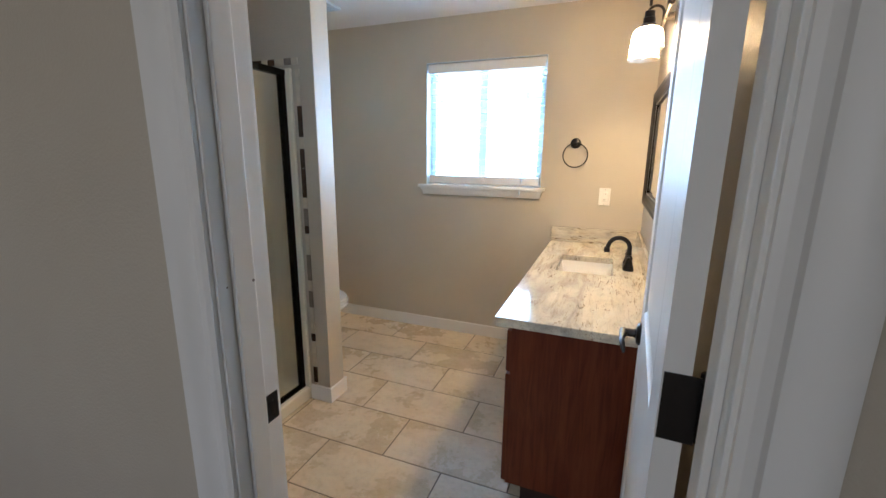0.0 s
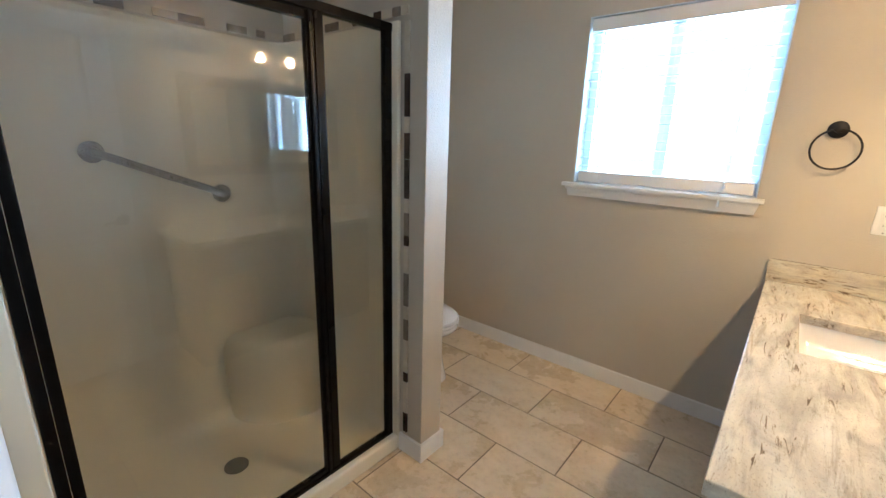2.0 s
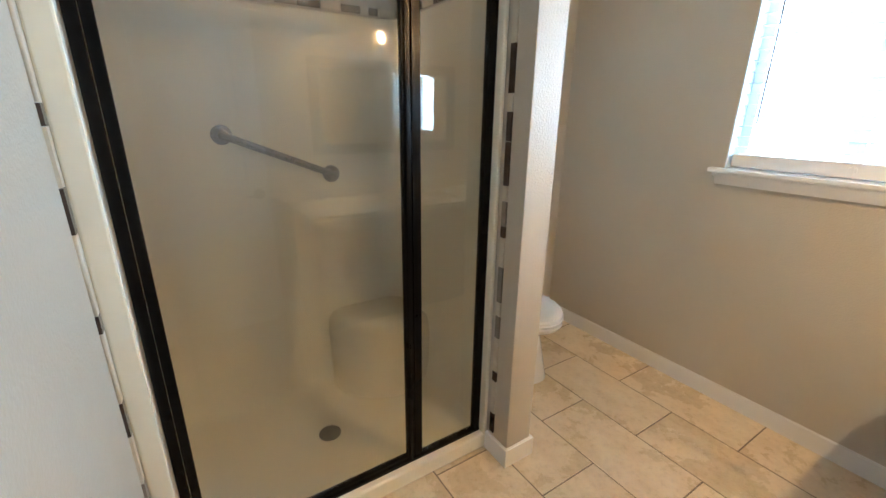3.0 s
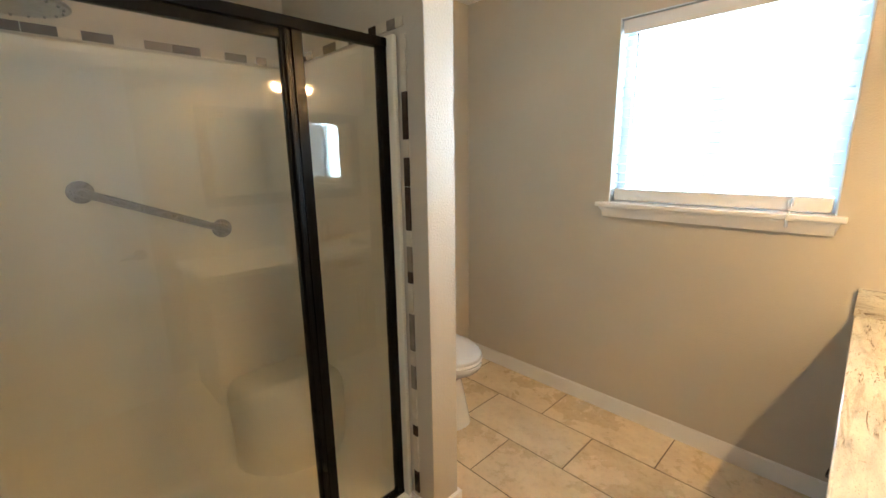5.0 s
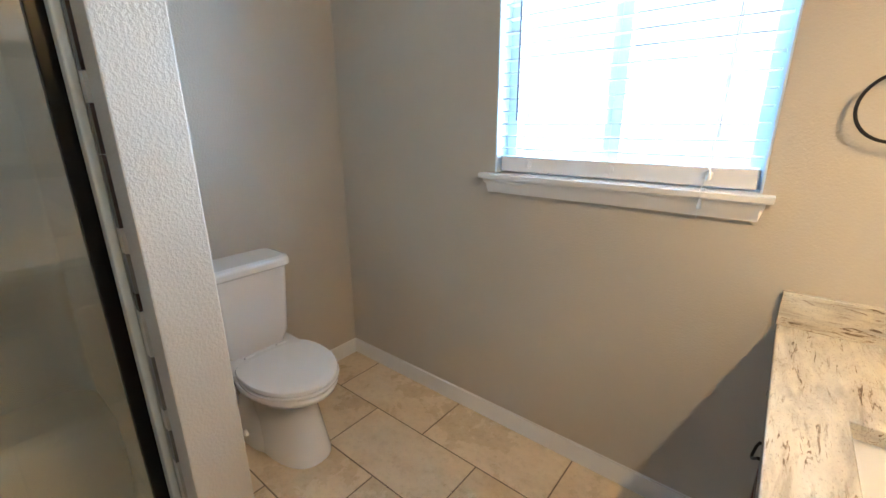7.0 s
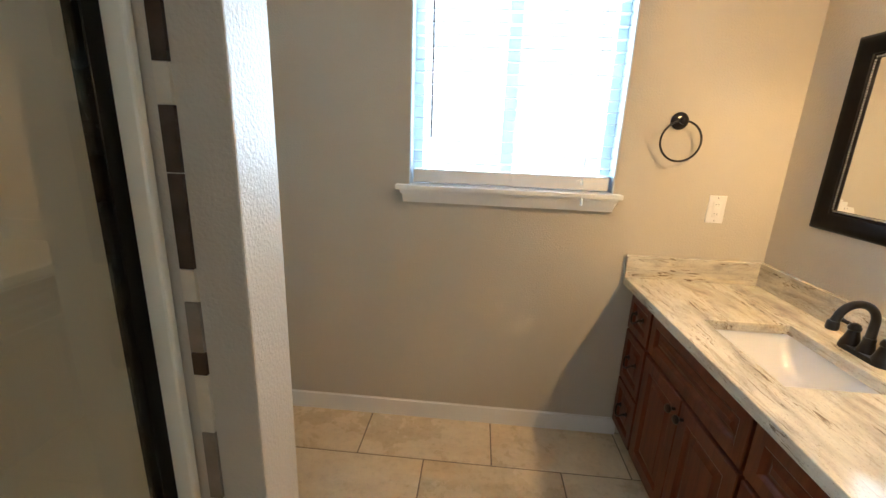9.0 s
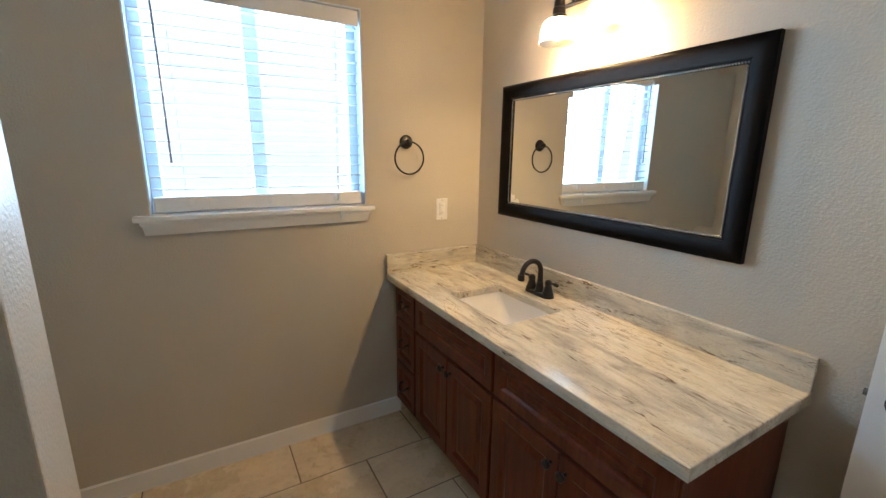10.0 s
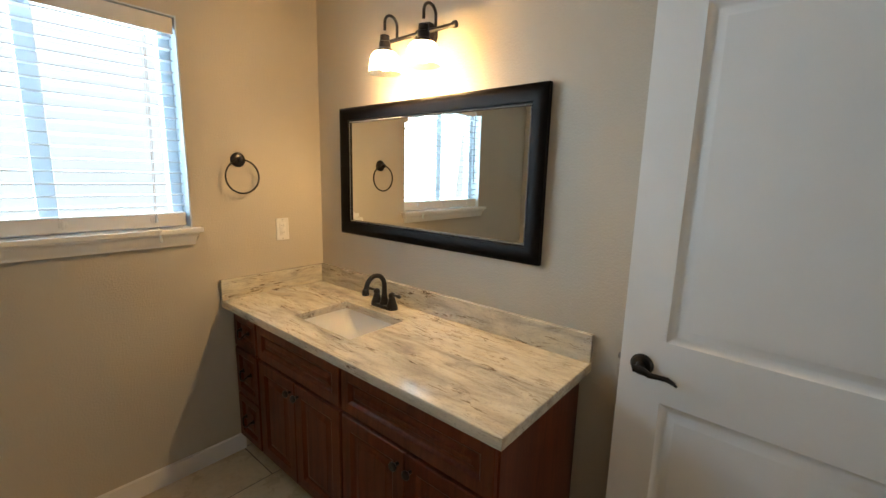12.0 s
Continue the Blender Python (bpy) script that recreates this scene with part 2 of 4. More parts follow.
def loft(rings, closed=True, cap=True, bm=None):
    """Skin over rings of points, all of one length."""
    bm = bm or bmesh.new()
    rows = [[bm.verts.new(p) for p in ring] for ring in rings]
    n = len(rows[0])
    for a, b in zip(rows, rows[1:]):
        for i in range(n if closed else n - 1):
            j = (i + 1) % n
            bm.faces.new((a[i], a[j], b[j], b[i]))
    if cap and closed:
        bm.faces.new(rows[0][::-1])
        bm.faces.new(rows[-1])
    bmesh.ops.recalc_face_normals(bm, faces=bm.faces[:])
    return bm


def lathe(profile, centre, axis="z", n=24, cap=True, bm=None):
    """A turned shape from (radius, height) pairs about an axis through centre."""
    cx, cy, cz = centre
    rings = []
    for r, h in profile:
        ring = []
        for i in range(n):
            a = 2 * math.pi * i / n
            u, w = r * math.cos(a), r * math.sin(a)
            ring.append({"z": (cx + u, cy + w, cz + h), "y": (cx + u, cy + h, cz + w), "x": (cx + h, cy + u, cz + w)}[axis])
        rings.append(ring)
    return loft(rings, cap=cap, bm=bm)


def tube(points, r, n=10, bm=None, closed=False):
    """A round bar along a line of points."""
    pts = [Vector(p) for p in points]
    rings = []
    up = Vector((0.13, 0.21, 0.97))
    for i, p in enumerate(pts):
        a = pts[i - 1] if i or closed else p
        c = pts[(i + 1) % len(pts)] if i < len(pts) - 1 or closed else p
        t = (c - a).normalized()
        s = t.cross(up).normalized()
        w = s.cross(t)
        rad = r[i] if isinstance(r, (list, tuple)) else r
        rings.append([p + rad * (math.cos(2 * math.pi * k / n) * s + math.sin(2 * math.pi * k / n) * w) for k in range(n)])
    if closed:
        rings.append(rings[0])
    bm = loft(rings, cap=not closed, bm=bm)
    if closed:
        bmesh.ops.remove_doubles(bm, verts=bm.verts[:], dist=1e-6)
    return bm


def arc(centre, r, a0, a1, plane="xz", n=12):
    cx, cy, cz = centre
    out = []
    for i in range(n + 1):
        a = radians(a0 + (a1 - a0) * i / n)
        u, w = r * math.cos(a), r * math.sin(a)
        out.append({"xz": (cx + u, cy, cz + w), "yz": (cx, cy + u, cz + w), "xy": (cx + u, cy + w, cz)}[plane])
    return out


def smooth(me, angle=35):
    for p in me.polygons:
        # broad faces square to the room stay flat beside their rounded edges
        p.use_smooth = p.area < 0.004 or max(abs(c) for c in p.normal) < 0.9995
    bm = bmesh.new()
    bm.from_mesh(me)
    for e in bm.edges:
        e.smooth = len(e.link_faces) == 2 and e.calc_face_angle(0) < radians(angle)
    bm.to_mesh(me)
    bm.free()


def part(name, bm, material, parent=None, label=""):
    me = bpy.data.meshes.new(name)
    bm.to_mesh(me)
    bm.free()
    me.materials.append(material)
    smooth(me)
    ob = new(name, me)
    ob.parent = parent
    return tagged(ob, label)


def thing(name, at, label, category, group=""):
    ob = new(name)
    ob.location = at
    ob.empty_display_size = 0.05
    return tagged(ob, label, category, group)


def piece(name, bm, material, parent, label=""):
    """A part of a thing whose Empty stands away from the origin: the mesh is given in world metres."""
    ob = part(name, bm, material, None, label)
    top = parent
    shift = Vector((0, 0, 0))
    while top:
        shift += top.location
        top = top.parent
    ob.data.transform(Matrix.Translation(-shift))
    ob.parent = parent
    return ob


def structure(name, bm, material, label, category):
    return tagged(part(name, bm, material), label, category, kind="structure")


def ring_panel(bm, rings, to_world):
    """A rectangular field stepped inwards: rings of (x0, x1, y0, y1, height), the last filled."""
    rows = []
    for x0, x1, y0, y1, h in rings:
        rows.append([bm.verts.new(to_world(x, y, h)) for x, y in ((x0, y0), (x1, y0), (x1, y1), (x0, y1))])
    for a, b in zip(rows, rows[1:]):
        for i in range(4):
            bm.faces.new((a[i], a[(i + 1) % 4], b[(i + 1) % 4], b[i]))
    bm.faces.new(rows[-1])


def inset_rings(x0, x1, y0, y1, steps):
    return [(x0 + d, x1 - d, y0 + d, y1 - d, h) for d, h in steps]


# ---- the room's shell ----
WX, MX, NY, DY0, DY1, H = -2.335, 0.25, 2.955, 0.385, 0.50, 2.40
W0, W1, WZ0, WZ1 = -1.328, -0.432, 1.205, 2.097
JL, JR, JH = -0.578, 0.168, 2.05
PX, P0, P1 = -1.385, 1.705, 1.838

floor = structure("floor", boxes((WX - .12, MX + .12, DY0, NY + .15, -.1, -0.002)), GROUT, "beige travertine-look tile floor with dark grout joints", "floor")
structure("ceiling", boxes((WX - .12, MX + .12, DY0, NY + .15, H, H + .1)), CEIL, "white textured painted ceiling", "ceiling")


def holed_wall(x0, x1, y0, y1, z0, z1, a0, a1, b0, b1):
    """A wall along x with one opening, a0..a1 across and b0..b1 up, in one closed mesh."""
    bm = bmesh.new()
    def loop(y, x0, x1, z0, z1):
        return [bm.verts.new(p) for p in ((x0, y, z0), (x1, y, z0), (x1, y, z1), (x0, y, z1))]
    fo, fi, bo, bi = loop(y0, x0, x1, z0, z1), loop(y0, a0, a1, b0, b1), loop(y1, x0, x1, z0, z1), loop(y1, a0, a1, b0, b1)
    for i in range(4):
        j = (i + 1) % 4
        for q in ((fo[i], fo[j], fi[j], fi[i]), (bo[i], bi[i], bi[j], bo[j]), (fi[i], fi[j], bi[j], bi[i]), (fo[i], bo[i], bo[j], fo[j])):
            bm.faces.new(q)
    bmesh.ops.recalc_face_normals(bm, faces=bm.faces[:])
    return bm


structure("wall_north", holed_wall(WX - .12, MX + .12, NY, NY + .15, 0, H, W0, W1, WZ0, WZ1), WALL, "beige textured painted wall with a window opening", "wall")
structure("wall_east", boxes((MX, MX + .12, DY1, NY, 0, H)), WALL, "beige textured painted wall behind the vanity", "wall")
structure("wall_west", boxes((WX - .12, WX, DY0, NY, 0, H)), WALL, "beige textured painted wall behind the toilet", "wall")
structure("wall_partition", boxes((WX, PX, P0, P1, 0, H), round_by=0.004), WALL, "beige textured stub wall beside the shower", "wall")
structure("wall_south", boxes((WX, JL - .02, DY0, DY1, 0, H), (JR + .02, MX + .12, DY0, DY1, 0, H), (JL - .02, JR + .02, DY0, DY1, JH + .02, H)), WALL, "beige textured wall with the doorway", "wall")

# bedroom beyond the doorway, behind the camera: unseen and assumed, its window made up
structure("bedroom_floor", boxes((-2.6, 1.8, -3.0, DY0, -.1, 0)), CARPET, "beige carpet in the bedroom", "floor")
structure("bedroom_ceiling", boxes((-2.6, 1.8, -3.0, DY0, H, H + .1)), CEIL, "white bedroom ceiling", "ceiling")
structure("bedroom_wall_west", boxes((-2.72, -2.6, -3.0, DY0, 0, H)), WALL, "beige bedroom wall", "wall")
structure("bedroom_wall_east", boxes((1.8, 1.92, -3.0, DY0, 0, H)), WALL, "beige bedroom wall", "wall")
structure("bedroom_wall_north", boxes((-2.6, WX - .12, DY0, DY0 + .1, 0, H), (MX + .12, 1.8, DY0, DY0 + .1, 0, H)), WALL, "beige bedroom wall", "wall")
structure("bedroom_wall_south", holed_wall(-2.72, 1.92, -3.12, -3.0, 0, H, -1.95, -.65, .9, 2.1), WALL, "unseen beige bedroom wall, its window opening made up for the fill lamp", "wall")


def skirting(name, x0, x1, y0, y1):
    bm = bmesh.new()
    box(bm, x0, x1, y0, y1, 0, .094)
    top = [e for e in bm.edges if all(v.co.z > .09 for v in e.verts)]
    bmesh.ops.bevel(bm, geom=top, offset=.005, segments=2, affect="EDGES")
    return structure(name, bm, WHITE, "white painted wooden baseboard", "baseboard")


skirting("baseboard_north", WX, -.26, NY - .013, NY)
skirting("baseboard_west", WX, WX + .013, P1 + .013, NY - .013)
skirting("baseboard_partition_north", WX, PX, P1, P1 + .013)
skirting("baseboard_partition_end", PX, PX + .013, P0 - .013, P1 + .013)
skirting("baseboard_partition_south", -1.515, PX, P0 - .013, P0)
skirting("baseboard_south", -1.515, JL - .10, DY1, DY1 + .013)
skirting("baseboard_east", MX - .013, MX, DY1 + .013, 1.372)

# ---- doorway: jambs, stops, casings ----
jamb = tagged(new("door_frame"), "white painted door frame with moulded casing", "door frame", kind="structure")
part("jamb", boxes((JL - .02, JL, DY0, DY1, 0, JH + .02), round_by=.002), WHITE, jamb)
part("jamb", boxes((JR, JR + .02, DY0, DY1, 0, JH + .02), round_by=.002), WHITE, jamb)
part("head_jamb", boxes((JL, JR, DY0, DY1, JH, JH + .02)), WHITE, jamb)
part("door_stop", boxes((JL, JL + .011, DY0 + .028, DY1 - .042, 0, JH), round_by=.003), WHITE, jamb)
part("door_stop", boxes((JR - .011, JR, DY0 + .028, DY1 - .042, 0, JH), round_by=.003), WHITE, jamb)
part("door_stop", boxes((JL + .011, JR - .011, DY0 + .028, DY1 - .042, JH - .011, JH), round_by=.003), WHITE, jamb)


def casing(x_in, out, y, face):
    """An upright moulded casing; out: the side it runs to, face: the way it looks."""
    prof = [(0, 0), (0, .009), (.010, .013), (.022, .013), (.030, .008), (.050, .011), (.058, .017), (.080, .019), (.090, .016), (.092, 0)]
    rings = [[(x_in + out * u, y + face * d, z) for u, d in prof] for z in (0, JH + .10)]
    return loft(rings)


part("casing", casing(JL - .006, -1, DY0, -1), WHITE, jamb)
part("casing", casing(JR + .006, 1, DY0, -1), WHITE, jamb)
part("head_casing", boxes((JL - .098, JR + .098, DY0 - .020, DY0, JH + .101, JH + .19), round_by=.004), WHITE, jamb)
part("casing", casing(JL - .006, -1, DY1, 1), WHITE, jamb)
part("strike_plate", boxes((JL, JL + .002, DY1 - .042, DY1 - .004, .885, .945), (JL + .002, JL + .004, DY1 - .032, DY1 - .016, .900, .930), round_by=.0006), BLACK, jamb, "black metal strike plate")

for y, z, k in ((.452, 1.194, .65), (.404, 1.192, .45)):
    part("paint_chip", lathe([(.0045 * k, 0), (.0040 * k, .0005), (.0020 * k, .0008)], (JL + (.011 if y < .458 and y > .413 else 0), y, z), "x", 7), TRIM_TAUPE, jamb, "small dark paint chip")

# ---- window ----
win = tagged(new("window_1"), "white vinyl sliding window, sky-blue cast in its colour, in a deep plastered reveal", "window", kind="structure")
# lining and frame take their blue from the tinted material, besides the lamp
part("reveal_lining", boxes((W0, W0 + .006, NY + .002, NY + .10, WZ0, WZ1), (W1 - .006, W1, NY + .002, NY + .10, WZ0, WZ1), (W0 + .006, W1 - .006, NY + .002, NY + .10, WZ1 - .006, WZ1)), VINYL_SKY_TINT, win, "white painted window reveal with skylight blue put into its colour")
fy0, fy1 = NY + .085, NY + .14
part("window_frame", boxes((W0 + .006, W0 + .05, fy0, fy1, WZ0, WZ1 - .006), (W1 - .05, W1 - .006, fy0, fy1, WZ0, WZ1 - .006), (W0 + .05, W1 - .05, fy0, fy1, WZ0, WZ0 + .05), (W0 + .05, W1 - .05, fy0, fy1, WZ1 - .05, WZ1 - .006), round_by=.003), VINYL_SKY_TINT, win)
part("mullion", boxes((-.927, -.868, fy0 + .006, fy1 - .006, WZ0 + .05, WZ1 - .05), round_by=.003), VINYL_SKY_TINT, win)
for a, c in ((W0 + .05, -.927), (-.868, W1 - .05)):
    g = part("pane", boxes((a, c, fy0 + .026, fy0 + .030, WZ0 + .05, WZ1 - .05)), WINDOW_GLASS, win)
    glaze(g, (0, -1, 0)).visible_shadow = False


def sill():
    x0, x1 = W0 - .055, W1 + .032
    bm = bmesh.new()
    box(bm, x0, x1, NY - .045, NY, WZ0 - .022, WZ0, round_by=.004)
    box(bm, W0 + .001, W1 - .001, NY, NY + .085, WZ0 - .003, WZ0 + .0005)
    return bm


part("window_sill", sill(), WHITE, win, "white painted wooden sill")
ax0, ax1 = W0 - .035, W1 + .014
prof = [(0, 0), (.036, 0), (.036, -.006), (.032, -.012), (.027, -.022), (.025, -.036), (.018, -.045), (.016, -.051), (.015, -.056), (0, -.056)]
part("apron", loft([[(ax0 + (.012 if z < -.02 else 0), NY - d, WZ0 - .0225 + z) for d, z in prof], [(ax1 - (.012 if z < -.02 else 0), NY - d, WZ0 - .0225 + z) for d, z in prof]]), WHITE, win, "moulded white apron under the sill")

blind = tagged(new("window_blind"), "white two-inch slatted blind lowered with open slats", "blind")
bx0, bx1, by = W0 + .012, W1 - .012, NY + .045
part("valance", boxes((bx0, bx1, by - .036, by - .026, WZ1 - .075, WZ1 - .010), round_by=.003), PLASTIC, blind)
part("headrail", boxes((bx0, bx1, by - .024, by + .026, WZ1 - .050, WZ1 - .008)), VINYL_SKY_TINT, blind)
slat_mesh = None
top_z, low_z, count = WZ1 - .085, WZ0 + .098, 16
for i in range(count):
    z = top_z + (low_z - top_z) * i / (count - 1)
    if slat_mesh is None:
        rows = []
        for x in (bx0 + .004, bx1 - .004):
            upper = [(x, by + .025 * u, .0012 * (1 - u * u) * 2 + .0018) for u in (-1, -.5, 0, .5, 1)]
            lower = [(x, by + .025 * u, .0012 * (1 - u * u) * 2 - .0018) for u in (1, .5, 0, -.5, -1)]
            rows.append(upper + lower)
        first = part("slat", loft(rows), SLAT, blind)
        slat_mesh = first.data
        ob = first
    else:
        ob = new("slat", slat_mesh)
        ob.parent = blind
    ob.location.z = z
    ob.rotation_euler.x = 0
part("bottom_rail", boxes((bx0 + .004, bx1 - .004, by - .026, by + .026, WZ0 + .006, WZ0 + .068), round_by=.007, seg=3), PLASTIC, blind, "thick white foot of the blind")
for x in (bx0 + .13, (bx0 + bx1) / 2 + .01, bx1 - .13):
    part("cord_clip", boxes((x - .014, x + .014, by - .030, by - .026, WZ0 + .028, WZ0 + .050), (x - .005, x + .005, by - .032, by - .030, WZ0 + .022, WZ0 + .056), round_by=.0012), PLASTIC, blind)
for x in (bx0 + .12, (bx0 + bx1) / 2, bx1 - .12):
    part("ladder_cord", tube([(x, by - .027, WZ0 + .03), (x, by - .027, WZ1 - .05)], .0011, 6), OUTSIDE_WHITE, blind)
part("tilt_wand", tube([(-1.237, by - .045, WZ1 - .08), (-1.233, by - .047, 1.75), (-1.232, by - .050, 1.41)], .0042, 8), WAND, blind, "grey plastic tilt wand")
cx = -.575
part("pull_cord", tube([(cx + .02, by - .040, WZ1 - .06), (cx + .012, by - .042, 1.6), (cx, by - .046, 1.26), (cx - .004, NY - .052, WZ0 + .004), (cx + .002, NY - .051, 1.165), (cx - .004, NY - .046, 1.125)], .0013, 6), OUTSIDE_WHITE, blind, "thin white pull cord")
part("pull_cord", tube([(cx + .026, by - .040, WZ1 - .06), (cx + .016, by - .042, 1.55), (cx + .006, by - .046, 1.27), (cx + .006, NY - .053, WZ0 + .004), (cx - .002, NY - .050, 1.175)], .0013, 6), OUTSIDE_WHITE, blind, "thin white pull cord")
part("tassel", lathe([(.002, .030), (.0045, .026), (.007, 0), (.005, -.002)], (cx, NY - .050, 1.155), n=10), VINYL_SKY_TINT, blind)
part("tassel", lathe([(.002, .030), (.0045, .026), (.007, 0), (.005, -.002)], (cx + .004, by - .047, 1.237), n=10), VINYL_SKY_TINT, blind)

structure("backdrop", boxes((-6.0, 4.3, 5.2, 5.22, -1.0, 6.0)), DAYLIGHT, "bright overcast daylight outside the window", "sky")

# ---- door leaf, open against the east wall ----
DX0, DX1, D0, D1, DH = .114, .149, .482, 1.214, 2.03
door = tagged(new("door_1"), "white two-panel moulded door standing open", "door", kind="structure")


def door_leaf():
    bm = bmesh.new()
    stile, bot, z0 = .122, .20, .012
    panels = ((D0 + stile, D1 - stile, z0 + bot, .820), (D0 + stile, D1 - stile, 1.008, DH - .12))
    skin = .0135
    box(bm, DX0 + skin, DX1 - skin, D0, D1, z0, DH)
    for x, s in ((DX0, 1), (DX1, -1)):
        lo, hi = sorted((x, x + s * skin))
        box(bm, lo, hi, D0, D0 + stile, z0, DH)
        box(bm, lo, hi, D1 - stile, D1, z0, DH)
        for a, c in ((z0, panels[0][2]), (panels[0][3], panels[1][2]), (panels[1][3], DH)):
            box(bm, lo, hi, D0 + stile, D1 - stile, a, c)
        for y0, y1, a, c in panels:
            steps = [(0, 0), (.003, .003), (.017, .0115), (.0205, .0125), (.0235, .0125), (.0430, .0035), (.0455, .003)]
            ring_panel(bm, inset_rings(y0, y1, a, c, steps), lambda u, w, h: (x + s * h, u, w))
    return bm


part("leaf", door_leaf(), WHITE, door)
LEVER_Y, LEVER_Z = D1 - .064, .923
for s, x in ((-1, DX0), (1, DX1)):
    h = part("door_handle", lathe([(.033, 0), (.033, s * .005), (.027, s * .011), (.014, s * .013), (.012, s * .020), (.012, s * .042)], (x, LEVER_Y, LEVER_Z), "x", 24), BLACK, door, "oil-rubbed bronze lever handle")
    x1 = x + s * .046
    part("lever", tube([(x1, LEVER_Y + .010, LEVER_Z), (x1, LEVER_Y - .018, LEVER_Z), (x1 + s * .003, LEVER_Y - .036, LEVER_Z - .006), (x1 + s * .002, LEVER_Y - .060, LEVER_Z - .004), (x1, LEVER_Y - .082, LEVER_Z - .004), (x1 - s * .003, LEVER_Y - .098, LEVER_Z - .012), (x1 - s * .005, LEVER_Y - .106, LEVER_Z - .019)], [.0105, .011, .0085, .0075, .0075, .0055, .003], 12), BLACK, h)
    if s > 0:
        break
part("latch_plate", boxes((DX0 + .006, DX1 - .006, D1, D1 + .0015, LEVER_Z - .028, LEVER_Z + .028), (DX0 + .012, DX1 - .012, D1 + .0015, D1 + .011, LEVER_Z - .008, LEVER_Z + .008), round_by=.0006), CHROME, door, "steel latch bolt")
for z in (.28, 1.090, 1.82):
    hg = part("hinge", boxes((DX0 + .002, JR - .007, D0 - .0025, D0, z - .05, z + .05), (JR - .0025, JR, DY1 - .036, DY1 - .001, z - .05, z + .05), round_by=.0006), BLACK, door, "black butt hinge")
    part("hinge_knuckle", lathe([(.006, -.052), (.007, -.050), (.007, .050), (.006, .052)], (JR - .001, DY1 - .006, z), n=12), BLACK, hg)

swing, pin = Matrix.Rotation(radians(-2.9), 4, "Z"), Vector((JR - .001, DY1 - .006, 0))
door.matrix_world = Matrix.Translation(pin) @ swing @ Matrix.Translation(-pin)

# ---- shower ----
SX = -1.56
tray = thing("shower_surround", (-1.93, 1.10, 0), "cream moulded acrylic shower surround with a corner seat", "shower")
S0, S1, SB, ST = DY1 + .003, P0 - .003, WX + .003, 1.85


def surround_walls():
    """Back and two sides with rounded corners, leaning a little outwards at the top."""
    r = .11
    def outline(off, r):
        pts = [(SX - .012, S0 + off)]
        pts += [(SB + off + r - r * math.sin(a), S0 + off + r - r * math.cos(a)) for a in [radians(10 * k) for k in range(10)]]
        pts += [(SB + off + r - r * math.cos(a), S1 - off - r + r * math.sin(a)) for a in [radians(10 * k) for k in range(10)]]
        pts += [(SX - .012, S1 - off)]
        return pts
    inner = lambda off, z: [(x, y, z) for x, y in outline(off, r)]
    back = lambda z: [(x, y, z) for x, y in outline(0, .01)]
    rings = [back(.0), back(ST), inner(.010, ST), inner(.016, ST - .006), inner(.020, ST - .03), inner(.021, 1.19), inner(.022, 1.17), inner(.024, 1.13), inner(.0245, 1.10), inner(.025, .30), inner(.027, .22), inner(.034, .155), inner(.050, .110), inner(.078, .080), inner(.115, .067), inner(.160, .0635)]
    bm = loft(rings, closed=False, cap=False)
    return bm


piece("surround_shell", surround_walls(), ACRYLIC, tray)
piece("pan", boxes((SB + .01, SX + .002, S0 + .01, S1 - .01, .01, .062)), ACRYLIC, tray)
piece("threshold", boxes((SX - .04, SX + .045, S0, S1, 0, .078), round_by=.010, seg=3), ACRYLIC, tray, "cream moulded shower threshold")
piece("side_post", boxes((SX - .035, SX + .047, S0, S0 + .055, .07, ST - .006), round_by=.006), ACRYLIC, tray)
piece("side_post", boxes((SX - .035, SX + .047, S1 - .019, S1, .07, ST - .006), round_by=.006), ACRYLIC, tray)


def seat_block():
    """A rounded corner seat at the back, its front swelling forward."""
    rings = []
    cx, cy = SB + .02, S1 - .02
    for z, k in ((.055, 1.06), (.075, 1.02), (.11, .985), (.20, .975), (.34, .985), (.40, .98), (.43, .955), (.45, .915), (.460, .86), (.463, .78)):
        ring = [(cx, cy, z)]
        for i in range(17):
            a = radians(90 * i / 16)
            e = 2 / 2.5
            ring.append((cx + .34 * k * math.sin(a) ** e, cy - .43 * k * math.cos(a) ** e, z))
        rings.append(ring)
    return loft(rings)


piece("seat", seat_block(), ACRYLIC, tray)
piece("drain", lathe([(.048, 0), (.048, .003), (.040, .004), (.012, .002)], (-1.895, 1.108, .0637), n=24), DRAIN_STEEL, tray, "round steel drain cover")

enc = thing("shower_enclosure", (SX, 1.11, .078), "black-framed glass shower door with a narrow fixed pane", "shower door")
F0, F1, FM, FZ0, FZ1 = S0 + .060, S1 - .019, 1.352, .078, 1.806
piece("jamb_rail", boxes((SX - .014, SX + .014, F0, F0 + .026, FZ0, FZ1), round_by=.002), BLACK_FRAME, enc)
piece("jamb_rail", boxes((SX - .014, SX + .014, F1 - .032, F1, FZ0, FZ1), round_by=.002), BLACK_FRAME, enc)
piece("header", boxes((SX - .018, SX + .018, F0, F1, FZ1, FZ1 + .030), round_by=.003), BLACK_FRAME, enc)
piece("bottom_rail", boxes((SX - .016, SX + .016, F0, F1, FZ0 - .001, FZ0 + .016), round_by=.002), BLACK_FRAME, enc)
piece("fixed_post", boxes((SX - .012, SX + .012, FM + .004, FM + .036, FZ0 + .016, FZ1), round_by=.002), BLACK_FRAME, enc)
